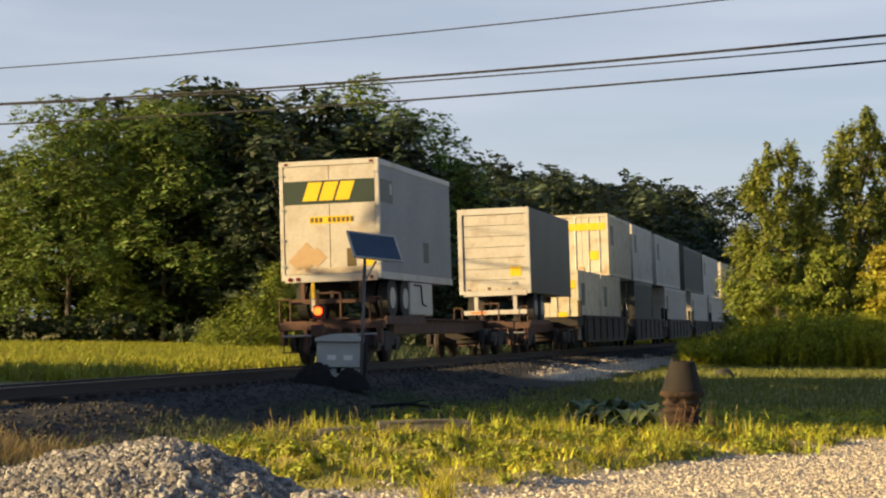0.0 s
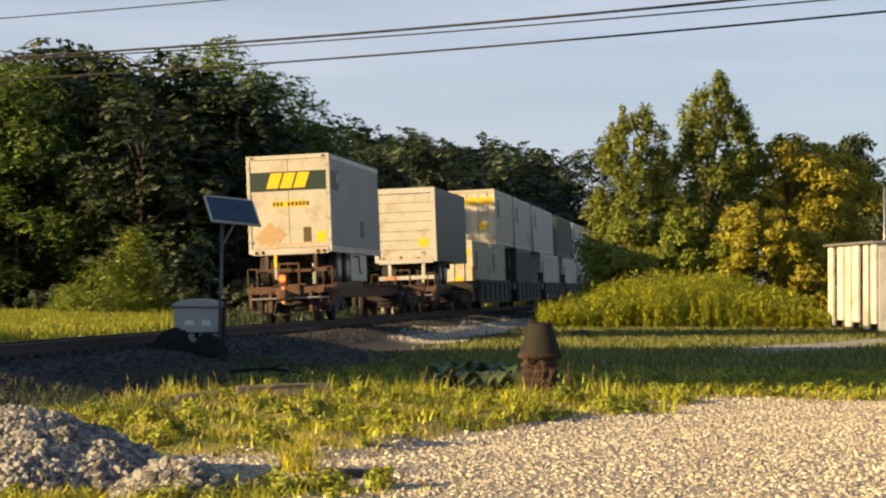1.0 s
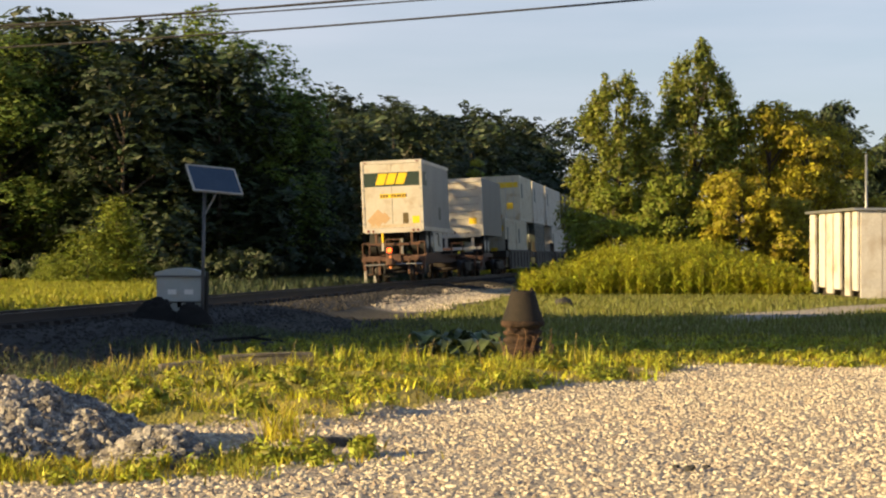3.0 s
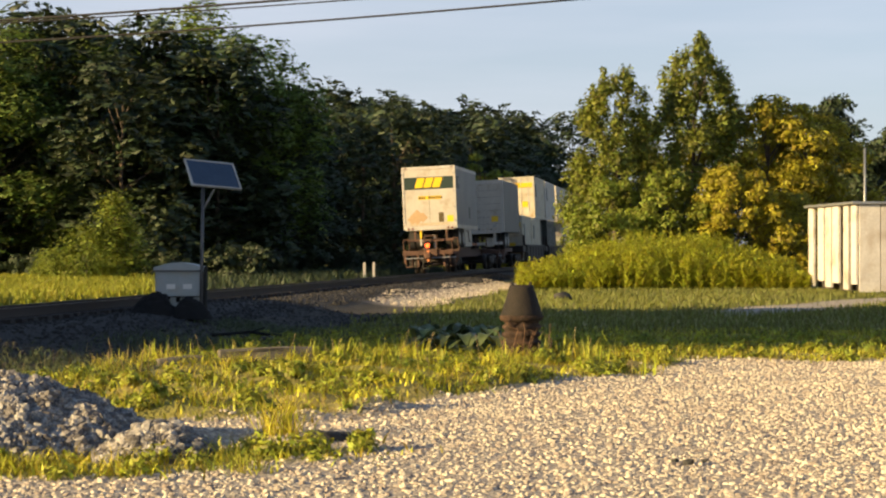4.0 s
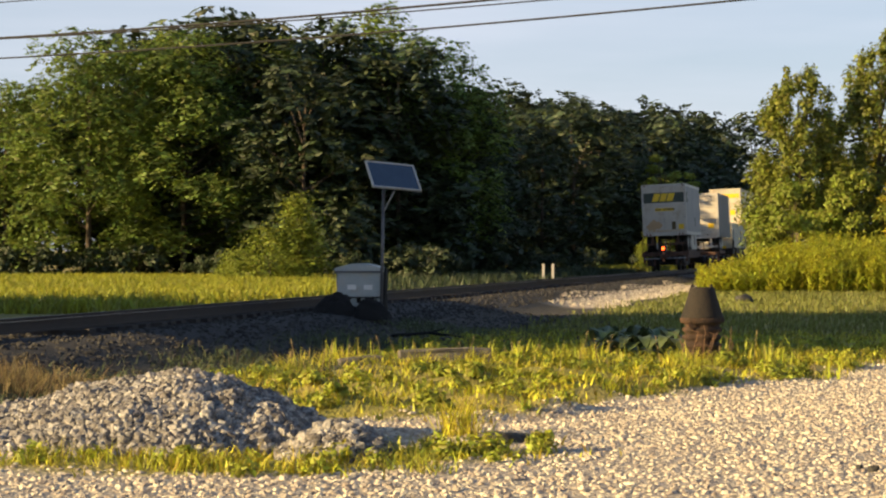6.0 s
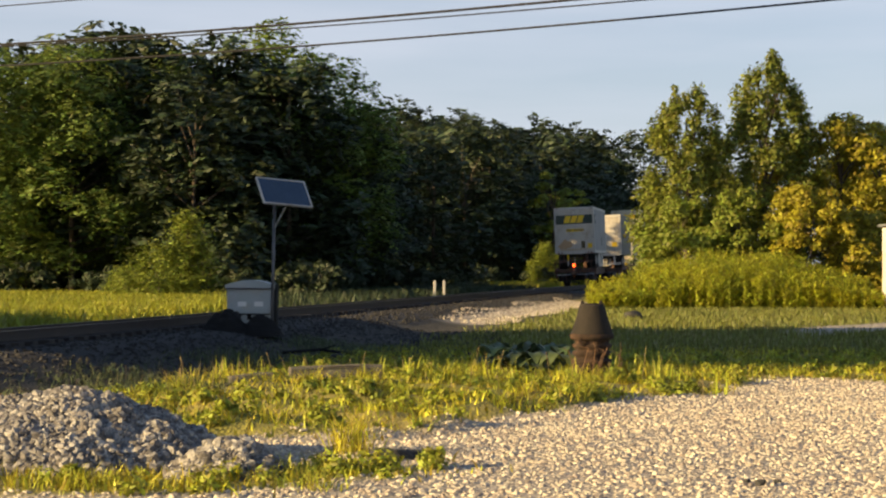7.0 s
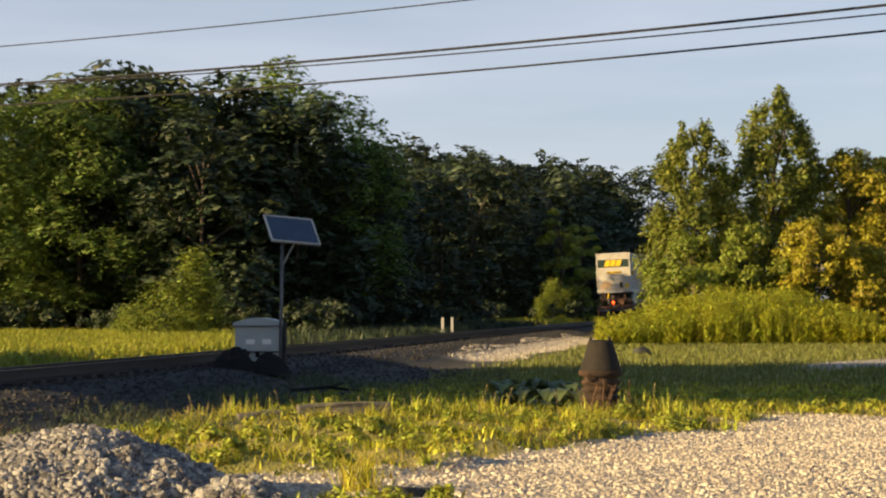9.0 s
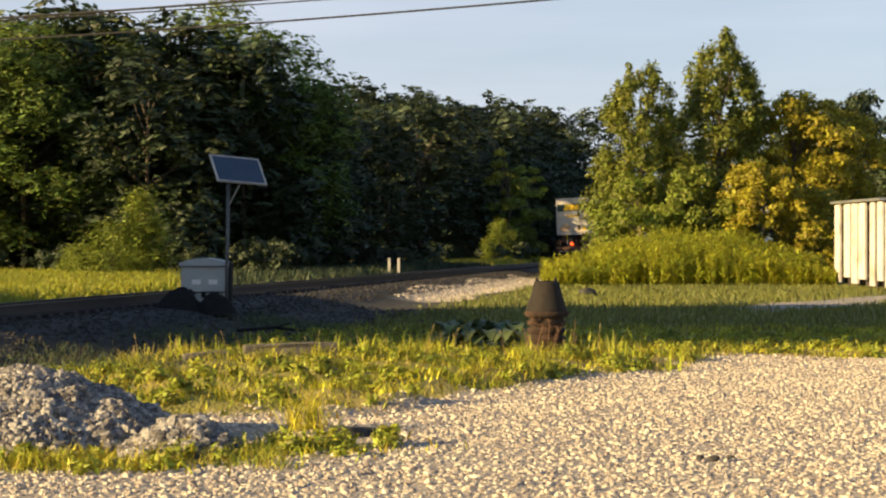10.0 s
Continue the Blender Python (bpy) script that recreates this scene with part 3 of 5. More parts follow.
def right_trees():
    a = tree("tree", 11.7, 2.6, 0.8, 24000, 0.115, "leaf_maple", 41, "tall green maple with upright tips rising from tall weeds", cone=0.04, clumps=210, tall=2.3, fine=0.55)
    place(a, 12.4, 85, 20)
    b = tree("tree", 9.9, 2.6, 0.4, 22000, 0.115, "leaf_maple", 43, "pointed yellow-green tree beside the track", cone=0.15, clumps=190, tall=2.2, fine=0.55)
    place(b, 8.5, 83, 70)
    c = tree("tree", 8.9, 3.5, 2.2, 20000, 0.12, "leaf_gold", 45, "round golden-yellow tree behind tall weeds", clumps=95, fine=0.8)
    place(c, 16.2, 86.5, 10)
    place(copy_thing(c, Matrix()), 18.7, 88.5, 130, 0.93)
    d = tree("tree", 10.6, 4.4, 0.8, 14000, 0.2, "leaf_dark", 47, "broad dark-green tree behind the white shed", clumps=80, fine=0.85)
    place(d, 22.0, 104, 10)
    place(copy_thing(d, Matrix()), 31.5, 112, 140, 0.95)
    place(copy_thing(d, Matrix()), 26.5, 101, 250, 0.8)
    h = tree("bush", 5.2, 2.5, 0.2, 13000, 0.11, "leaf_gold", 49, "yellow-green bush at the edge of tall weeds", clumps=60, category="bush", trunk=0.06, tall=1.1, fine=0.8)
    place(h, 13.7, 80, 0)
    place(copy_thing(h, Matrix()), 16.2, 81.5, 100, 0.8)
    g = tree("bush", 5.2, 2.5, 0.2, 13000, 0.11, "leaf_green", 51, "green bush below the taller trees", clumps=60, category="bush", trunk=0.06, tall=1.1, fine=0.8)
    place(g, 7.9, 80, 0, 0.9)
    place(copy_thing(g, Matrix()), 10.6, 80.5, 200, 0.95)


def far_bushes():
    b = tree("bush", 2.7, 1.7, 0.1, 7000, 0.09, "leaf_green", 61, "sunlit green bush before the dark wood", clumps=44, category="bush", trunk=0.04, feather=True)
    place(b, -14.4, 74, 0, 0.82)
    k = tree("bush", 3.6, 0.95, 0.2, 5000, 0.09, "leaf_green", 62, "tall sunlit sapling before the dark wood", cone=0.6, clumps=34, category="bush", trunk=0.04, feather=True)
    place(k, -13.2, 74.3, 120, 1.04)
    place(copy_thing(b, Matrix()), -15.9, 75.0, 220, 0.5)
    s = tree("bush", 1.6, 1.5, 0.05, 2000, 0.14, "leaf_dark", 63, "low dark-green shrub at the foot of the wood", clumps=24, category="bush", trunk=0.03)
    place(s, -8.3, 80, 0, 0.95)
    rng = random.Random(5)
    for i in range(34):
        if i < 14:
            x, y = -44 + i * 2.4 + rng.uniform(-0.8, 0.8), 84.0 + rng.uniform(-0.6, 0.6)
        else:
            y = 84 + (i - 14) * 3.1
            x = TRACK_X + TRACK_K * y - 9.6 + rng.uniform(-0.9, 0.6)
        place(copy_thing(s, Matrix()), x, y, rng.uniform(0, 360), rng.uniform(0.6, 1.0))
    t = tree("tree", 9.5, 2.6, 0.5, 7000, 0.2, "leaf_green", 65, "sunlit olive-green tree at the end of the wood", clumps=34)
    place(t, 4.2, 152, 0)
    place(copy_thing(t, Matrix()), 6.6, 166, 120, 0.9)
    for x, y, z in ((3.2, 138, 0.95), (4.3, 142, 0.8), (2.2, 136, 0.55)):
        place(copy_thing(k, Matrix()), x, y, rng.uniform(0, 360), z)
    for x, y, z in ((2.6, 137, 0.9), (3.8, 140.5, 1.1), (5.0, 144, 1.0)):
        place(copy_thing(s, Matrix()), x, y, rng.uniform(0, 360), z)


def shade_trees():
    """Tall trees up-sun of the track, outside the view, whose long shadow lies over the near rails."""
    # unseen casters, added and placed to form the shade band over the track
    s = tree("tree", 13, 4.4, 0.3, 6500, 0.4, "leaf_dark", 71, "tall dark-green tree out of view, added to cast shade", clumps=90)
    n = Vector((-SUN_HEADING.y, SUN_HEADING.x, 0))
    mid = SUN_HEADING * -7.0 + n * 33.6
    first = True
    for row in range(2):
        for i in range(5):
            p = mid + n * ((i - 2) * 1.75 + row * 0.8) - SUN_HEADING * row * 4
            o = s if first else copy_thing(s, Matrix())
            first = False
            place(o, p.x, p.y, i * 77 + row * 31, 1.25 if i not in (0, 4) else 1.0)


# ---- train ----
TRAIN_START = 43.5      # the rear of the last trailer at the start, metres along y
SPEED = 10.3            # metres a second along the track
riders = []             # (thing, metres ahead of the train's rear)


def rides(ob, s):
    riders.append((ob, s))
    return ob


def bogie(parent, y, name="bogie"):
    """A two-axle truck with cast side frames."""
    f = bmesh.new()
    for s in (-1, 1):
        block((s * 1.0 - 0.08, y - 1.25, 0.42), (s * 1.0 + 0.08, y + 1.25, 0.72), 0.04, f)
        block((s * 1.0 - 0.11, y - 0.35, 0.28), (s * 1.0 + 0.11, y + 0.35, 0.8), 0.04, f)
        for d in (-0.89, 0.89):
            block((s * 1.0 - 0.12, y + d - 0.17, 0.3), (s * 1.0 + 0.12, y + d + 0.17, 0.6), 0.04, f)
    block((-1.05, y - 0.22, 0.5), (1.05, y + 0.22, 0.78), 0.03, f)
    b = part(name, f, "well", parent, "cast-steel truck frame, underside shade put into its dark tone")
    for d in (-0.89, 0.89):
        w = bmesh.new()
        rod((-0.72, y + d, 0.42), (0.72, y + d, 0.42), 0.08, sides=10, bm=w)
        for s in (-1, 1):
            rod((s * 0.69, y + d, 0.42), (s * 0.82, y + d, 0.42), 0.42, sides=22, bm=w)
            rod((s * 0.66, y + d, 0.42), (s * 0.70, y + d, 0.42), 0.45, sides=22, bm=w)
        part("wheelset", w, "well", b, "steel wheelset", True)


def spine_car(length, hitch):
    """A skeleton car: one thick spine with end platforms, on two trucks."""
    car = tagged(new("spine_car"), "rusty brown skeleton railcar carrying a trailer", "railcar", "cars of the train")
    b = bmesh.new()
    block((-0.32, 0.3, 0.72), (0.32, length - 0.3, 1.12), 0.03, b)
    block((-0.5, 0.3, 1.1), (0.5, length - 0.3, 1.14), 0.01, b)
    part("spine", b, "frame", car)
    for y in (0.5, length - 0.9):
        e = bmesh.new()
        block((-1.35, y - 0.12, 0.86), (1.35, y + 0.12, 1.06), 0.02, e)
        block((-1.30, y - 0.1, 0.5), (-1.16, y + 0.1, 0.9), 0.02, e)
        block((1.16, y - 0.1, 0.5), (1.30, y + 0.1, 0.9), 0.02, e)
        for s in (-1, 1):
            block((s * 0.62 - 0.05, y - 0.14, 0.3), (s * 0.62 + 0.05, y - 0.04, 0.95), 0.01, e)
        part("end_sill", e, "frame", car, "rusty end sill with steps")
    for s in (-1, 1):
        w = bmesh.new()
        block((s * 0.95 - 0.35, 0.8, 1.02), (s * 0.95 + 0.35, 4.6, 1.09), 0.01, w)
        block((s * 1.3 - 0.03, 0.8, 0.95), (s * 1.3 + 0.03, 4.6, 1.16), 0.01, w)
        part("wheel_platform", w, "frame", car)
    c = rod((0, -0.55, 0.82), (0, 0.4, 0.82), 0.10, sides=10)
    block((-0.15, -0.75, 0.68), (0.15, -0.45, 0.98), 0.05, c)
    part("coupler", c, "frame", car, "rusty knuckle coupler", True)
    h = bmesh.new()
    rod((-0.2, -0.35, 0.8), (-0.28, -0.55, 0.25), 0.03, bm=h)
    rod((-0.28, -0.55, 0.25), (0.3, -0.5, 0.22), 0.025, bm=h)
    part("air_hose", h, "black", car, "hanging rubber air hose", True)
    k = block((-0.22, hitch, 1.1), (0.22, hitch + 0.6, 2.0), 0.03)
    block((-0.6, hitch + 0.1, 1.9), (0.6, hitch + 0.5, 2.08), 0.03, k)
    part("hitch", k, "frame", car, "raised trailer hitch")
    r = bmesh.new()
    for s in (-0.3, 0.3):
        rod((s, 0.35, 1.1), (s, 0.35, 1.75), 0.03, bm=r)
    rod((-0.3, 0.35, 1.75), (0.3, 0.35, 1.75), 0.03, bm=r)
    part("hand_rail", r, "frame", car)
    for s in (-1, 1):
        g = rod((s * 1.3, 0.42, 1.06), (s * 1.3, 0.42, 1.62), 0.022)
        rod((s * 1.3, 0.42, 1.62), (s * 1.02, 0.42, 1.62), 0.022, bm=g)
        rod((s * 1.02, 0.42, 1.62), (s * 1.02, 0.42, 1.06), 0.022, bm=g)
        part("grab_iron", g, "frame", car, "rusty corner grab iron")
        t = block((s * 1.05 - 0.16, 0.26, 0.3), (s * 1.05 + 0.16, 0.5, 0.34), 0.01)
        for k in (-0.15, 0.15):
            rod((s * 1.05 + k, 0.38, 0.32), (s * 1.05 + k, 0.38, 0.88), 0.018, bm=t)
        part("step", t, "frame", car, "hanging steel step")
    p = rod((-1.2, 0.3, 0.72), (1.2, 0.3, 0.72), 0.03)
    part("uncoupling_lever", p, "galv", car, "bare steel uncoupling lever")
    c = rod((0.55, 2.9, 0.86), (0.55, 3.7, 0.86), 0.17, sides=14)
    part("brake_cylinder", c, "well", car, "dark brake cylinder", True)
    bogie(car, 1.7)
    bogie(car, length - 2.0)
    return car


def marker_light():
    ob = tagged(new("end_of_train_light"), "small flashing red light box on the coupler", "marker light")
    part("housing", block((-0.13, -0.1, 0.0), (0.13, 0.1, 0.34), 0.02), "frame", ob, "dark orange housing")
    part("bracket", block((-0.05, -0.05, -0.55), (0.05, 0.05, 0.0), 0.01), "peach", ob, "orange reflective bracket")
    part("lens", rod((0, -0.16, 0.2), (0, -0.09, 0.2), 0.095, sides=14), "red", ob, "glowing red lens")
    return ob


def wheels_of_trailer(parent, y, z=1.62, r=0.5):
    for d in (0, 1.25):
        for s in (-1, 1):
            for k in (0.72, 1.06):
                t = rod((s * k - 0.13, y + d, z), (s * k + 0.13, y + d, z), r, sides=24)
                o = part("tyre", t, "black", parent, "black rubber tyre")
                if k > 1:
                    part("rim", rod((s * (k + 0.11), y + d, z), (s * (k + 0.145), y + d, z), 0.27, sides=18), "galv", o, "steel rim")


def bars(parent, items, material, name, label=""):
    for lo, hi in items:
        part(name, block(lo, hi), material, parent, label)


def van_trailer():
    """The last trailer: white van body with a dark green band."""
    ob = tagged(new("semi_trailer"), "white van trailer with dark green band and yellow letters", "trailer", "trailers on the train")
    L, W, z0, z1 = 7.5, 1.275, 2.09, 5.05
    b = block((-W, 0.06, z0), (W, L, z1), 0.03)
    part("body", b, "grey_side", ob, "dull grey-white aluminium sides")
    f = bmesh.new()
    block((-W - 0.01, -0.03, z0), (-W + 0.09, 0.07, z1), 0.012, f)
    block((W - 0.09, -0.03, z0), (W + 0.01, 0.07, z1), 0.012, f)
    block((-W + 0.09, -0.03, z1 - 0.13), (W - 0.09, 0.07, z1), 0.012, f)
    block((-W + 0.09, -0.05, z0 - 0.05), (W - 0.09, 0.07, z0 + 0.14), 0.012, f)
    part("rear_frame", f, "white", ob, "white painted rear frame")
    for s in (-1, 1):
        lo, hi = (-W + 0.10, -0.008) if s < 0 else (0.008, W - 0.10)
        d = part("door", block((lo, -0.012, z0 + 0.15), (hi, 0.058, z1 - 0.14), 0.01), "white_door", ob, "stained white swing door")
        part("stripe", block((lo + (0.003 if s < 0 else -0.011), -0.016, 3.97), (hi - 0.003, -0.0125, 4.55)), "band", d, "dark green stripe")
    part("side_stripe", block((W + 0.001, 0.1, 3.97), (W + 0.006, 1.25, 4.55)), "band", ob, "dark green stripe end")
    part("side_stripe", block((W + 0.007, 0.98, 4.2), (W + 0.011, 1.16, 4.47)), "white", ob, "small white panel")
    part("side_mark", block((W + 0.001, 4.3, 2.6), (W + 0.006, 4.85, 3.15)), "band", ob, "faded grey mark")
    part("side_rail", block((W - 0.01, 0.05, z0 - 0.02), (W + 0.02, L, z0 + 0.16), 0.01), "white", ob, "light bottom rail")
    part("side_rail", block((W - 0.01, 0.05, z1 - 0.16), (W + 0.015, L, z1 - 0.02), 0.01), "white", ob, "light top rail")
    # the emblem: three plain slanted bars
    g = bmesh.new()
    for x, z in ((-0.42, 4.05), (0.0, 4.05), (0.42, 4.05)):
        k = block((x - 0.19, -0.024, z), (x + 0.17, -0.017, 4.51))
        for v in k.verts:
            v.co.x += (v.co.z - 4.28) * 0.35
        join(k, g)
    part("emblem", g, "yellow", ob, "yellow slanted emblem")
    bars(ob, [((-0.5 + i * 0.115, -0.017, 3.51), (-0.5 + i * 0.115 + 0.085, -0.0125, 3.63)) for i in (0, 1, 2, 4, 5, 6, 7, 8, 9)], "ink", "lettering", "dark unreadable lettering")
    bars(ob, [((-0.52, -0.0155, 3.48), (0.58, -0.0122, 3.66))], "yellow", "lettering_ground", "yellow ground of lettering")
    for x, z, s, m in ((-0.62, 2.67, 0.52, "tan"), (-0.35, 2.65, 0.36, "tan"), (-0.85, 2.57, 0.34, "tan")):
        part("sticker", block((-s / 2, -0.0025, -s / 2), (s / 2, 0.0025, s / 2)), m, ob, "worn tan diamond sticker").matrix_local = pose(x, -0.016 - s * 0.006, z, 0, 45, 0)
    part("sticker", block((0.42, -0.017, 2.4), (0.66, -0.0125, 2.85)), "ink", ob, "small dark notice")
    part("sticker", block((0.82, -0.017, 2.4), (1.12, -0.0125, 2.7)), "yellow", ob, "yellow sticker")
    for z in (z0 + 0.35, z0 + 1.0, z0 + 1.75, z1 - 0.35):
        for x in (-W + 0.06, W - 0.06):
            part("hinge", block((x - 0.055, -0.045, z - 0.03), (x + 0.055, -0.028, z + 0.03), 0.005), "galv", ob, "grey steel hinge")
    for x in (-1.05, -0.85, 0.85, 1.05):
        part("tail_lamp", rod((x, -0.075, z0 + 0.03), (x, -0.045, z0 + 0.03), 0.05, sides=12), "lamp_red", ob, "unlit dark red tail lamp")
    for x in (-1.1, 1.1):
        part("corner_lamp", block((x - 0.05, -0.045, z1 - 0.095), (x + 0.05, -0.031, z1 - 0.045), 0.004), "lamp_red", ob, "small dark marker lamp")
    part("stain", block((-0.95, -0.0135, z0 + 0.16), (0.9, -0.0122, z0 + 0.30)), "grime", ob, "brown grime along the door foot")
    u = bmesh.new()
    for x in (-0.75, 0.75):
        block((x - 0.05, 0.0, 1.55), (x + 0.05, 0.12, z0), 0.01, u)
    block((-1.1, -0.02, 1.5), (1.1, 0.1, 1.62), 0.015, u)
    part("rear_bumper", u, "frame", ob, "underride bumper")
    part("tail_strip", block((-0.52, -0.03, 1.3), (-0.43, 0.0, 1.62), 0.01), "white", ob, "white reflective strip")
    part("tail_strip", block((-0.52, -0.03, 1.64), (-0.43, 0.0, 2.04), 0.01), "yellow", ob, "yellow reflective strip")
    c = bmesh.new()
    for x in (-0.45, 0.45):
        block((x - 0.06, 0.3, z0 - 0.22), (x + 0.06, L - 0.3, z0 - 0.003), 0.01, c)
    part("chassis", c, "black", ob, "dark chassis rails")
    wheels_of_trailer(ob, 1.3)
    box = part("side_box", block((0.62, 2.9, 1.2), (1.24, 5.3, z0 - 0.03), 0.04), "white", ob, "white side cabinet")
    p = rod((1.25, 3.3, 1.98), (1.25, 4.0, 1.98), 0.025)
    rod((1.25, 4.0, 1.98), (1.25, 4.1, 1.5), 0.025, bm=p)
    rod((1.25, 4.1, 1.5), (1.25, 4.5, 1.45), 0.025, bm=p)
    part("pipe", p, "black", box, "bent black pipe")
    for s in (-0.8, 0.8):
        part("landing_leg", block((s - 0.06, 6.4, 1.2), (s + 0.06, 6.55, z0), 0.01), "galv", ob)
    return ob


def roller_trailer():
    """A trailer with a white roller door of horizontal slats."""
    ob = tagged(new("semi_trailer"), "grey trailer with a white slatted roller door", "trailer", "trailers on the train")
    L, W, z0, z1 = 8.5, 1.28, 2.1, 5.14
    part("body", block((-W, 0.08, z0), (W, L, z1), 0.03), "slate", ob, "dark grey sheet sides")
    f = bmesh.new()
    block((-W - 0.01, -0.03, z0), (-W + 0.15, 0.08, z1), 0.012, f)
    block((W - 0.15, -0.03, z0), (W + 0.01, 0.08, z1), 0.012, f)
    block((-W + 0.15, -0.03, z1 - 0.22), (W - 0.15, 0.08, z1), 0.012, f)
    block((-W + 0.15, -0.05, z0 - 0.06), (W - 0.15, 0.08, z0 + 0.12), 0.012, f)
    part("rear_frame", f, "white", ob, "white rear frame")
    n = 7
    h = (z1 - 0.22 - z0 - 0.12) / n
    for i in range(n):
        part("door_slat", block((-W + 0.155, 0.02, z0 + 0.12 + i * h + 0.006), (W - 0.155, 0.07, z0 + 0.12 + (i + 1) * h - 0.006), 0.012), "white_door", ob, "white roller door slat")
    for i in range(9):
        x = -1.0 + i * 0.24 + (i % 3) * 0.02
        part("chip", block((x, 0.013, z0 + 0.15), (x + 0.13, 0.0196, z0 + 0.20 + 0.05 * (i % 2))), "grime" if i % 3 else "frame", ob, "rusty paint chip")
    part("door_handle", block((0.62, -0.01, z0 + 0.32), (0.8, 0.02, z0 + 0.42), 0.01), "galv", ob, "steel door latch")
    part("sticker", block((0.55, 0.012, z0 + 0.62), (0.95, 0.0195, z0 + 0.95)), "yellow", ob, "yellow sticker")
    u = bmesh.new()
    for x in (-0.7, 0.7):
        block((x - 0.07, 0.0, 1.45), (x + 0.07, 0.12, z0), 0.01, u)
    block((-1.15, -0.02, 1.38), (1.15, 0.1, 1.54), 0.015, u)
    part("rear_bumper", u, "white", ob, "white underride bumper")
    part("tape", block((-0.9, -0.026, 1.41), (-0.35, -0.021, 1.51)), "peach", ob, "orange tape")
    c = bmesh.new()
    for x in (-0.45, 0.45):
        block((x - 0.06, 0.3, z0 - 0.22), (x + 0.06, L - 0.3, z0), 0.01, c)
    part("chassis", c, "black", ob, "dark chassis rails")
    wheels_of_trailer(ob, 1.3, 1.6, 0.5)
    return ob


def container(length, height, paint, seed):
    """A ribbed steel box with corner posts, end doors and lock rods."""
    words = {"cream": "cream-white", "white": "white", "dark_box": "dark green"}[paint]
    ob = tagged(new("shipping_container"), f"{words} ribbed steel shipping container on a well car", "container", "containers on the train")
    W = 1.22
    pitch, n = 0.28, int((length - 0.3) / 0.28)
    part("body", block((-W + 0.05, 0.1, 0.1), (W - 0.05, length - 0.06, height - 0.05), 0.02), paint, ob)
    for s in (-1, 1):
        ribs = bmesh.new()
        for i in range(n):
            y = 0.2 + i * pitch
            x = s * (W - 0.05)
            q = [ribs.verts.new(c) for c in ((x, y, 0.15), (x + s * 0.035, y + 0.05, 0.15), (x + s * 0.035, y + 0.17, 0.15), (x, y + 0.22, 0.15),
                                             (x, y, height - 0.15), (x + s * 0.035, y + 0.05, height - 0.15), (x + s * 0.035, y + 0.17, height - 0.15), (x, y + 0.22, height - 0.15))]
            for a in range(3):
                ribs.faces.new((q[a], q[a + 1], q[a + 5], q[a + 4]))
        part("side_ribs", ribs, paint, ob)
    f = bmesh.new()
    for x in (-W + 0.06, W - 0.06):
        for y in (0.06, length - 0.06):
            block((x - 0.06, y - 0.06, 0), (x + 0.06, y + 0.06, height), 0.01, f)
        for z in (0.07, height - 0.07):
            block((x - 0.05, 0.1, z - 0.07), (x + 0.05, length - 0.1, z + 0.07), 0.01, f)
    for z in (0.07, height - 0.07):
        block((-W + 0.1, 0.0, z - 0.07), (W - 0.1, 0.1, z + 0.07), 0.01, f)
    part("frame", f, paint, ob)
    for s in (-1, 1):
        lo, hi = (-W + 0.13, -0.006) if s < 0 else (0.006, W - 0.13)
        d = part("door", block((lo, 0.03, 0.16), (hi, 0.095, height - 0.16), 0.01), paint, ob)
        r = bmesh.new()
        for x in (0.3, 0.8):
            rod((s * x, 0.01, 0.1), (s * x, 0.01, height - 0.1), 0.02, sides=6, bm=r)
            block((s * x - 0.06, -0.01, height * 0.4), (s * x + 0.06, 0.02, height * 0.4 + 0.05), 0, r)
        part("lock_rod", r, "galv", d)
    if paint == "cream":
        part("band", block((-W + 0.12, -0.006, height - 0.75), (W - 0.12, 0.026, height - 0.42)), "yellow", ob, "yellow band")
        part("sticker", block((0.35, -0.006, 0.75), (0.75, 0.026, 1.15)), "yellow", ob, "yellow sticker")
        part("sticker", block((-0.2, -0.006, 0.2), (0.05, 0.026, 0.45)), "tan", ob, "orange sticker")
    if paint != "dark_box":
        part("side_mark", block((W - 0.012, 0.9, height * 0.5), (W + 0.002, 1.7, height * 0.82)), "band", ob, "dark grey mark")
    return ob


def well_car(length):
    car = tagged(new("well_car"), "dark brown double-stack well car", "railcar", "cars of the train")
    for s in (-1, 1):
        b = bmesh.new()
        block((s * 1.36 - 0.05, 1.6, 0.32), (s * 1.36 + 0.05, length - 1.6, 1.35), 0.02, b)
        block((s * 1.36 - 0.1, 1.6, 1.28), (s * 1.36 + 0.1, length - 1.6, 1.4), 0.02, b)
        block((s * 1.36 - 0.1, 1.6, 0.28), (s * 1.36 + 0.1, length - 1.6, 0.38), 0.02, b)
        for i in range(7):
            y = 2.0 + i * (length - 4.0) / 6
            block((s * 1.42 - 0.04, y - 0.06, 0.34), (s * 1.42 + 0.04, y + 0.06, 1.34), 0.01, b)
        part("side_sill", b, "well", car)
    for a, e in ((0.2, 1.7), (length - 1.7, length - 0.2)):
        b = block((-1.35, a, 0.95), (1.35, e, 1.35), 0.03)
        block((-1.4, a + 0.6, 1.3), (-1.25, a + 0.75, 2.0), 0.01, b)
        block((1.25, a + 0.6, 1.3), (1.4, a + 0.75, 2.0), 0.01, b)
        part("end_platform", b, "well", car)
    part("well_floor", block((-1.3, 1.6, 0.28), (1.3, length - 1.6, 0.36), 0.01), "well", car)
    bogie(car, 0.4)
    return car


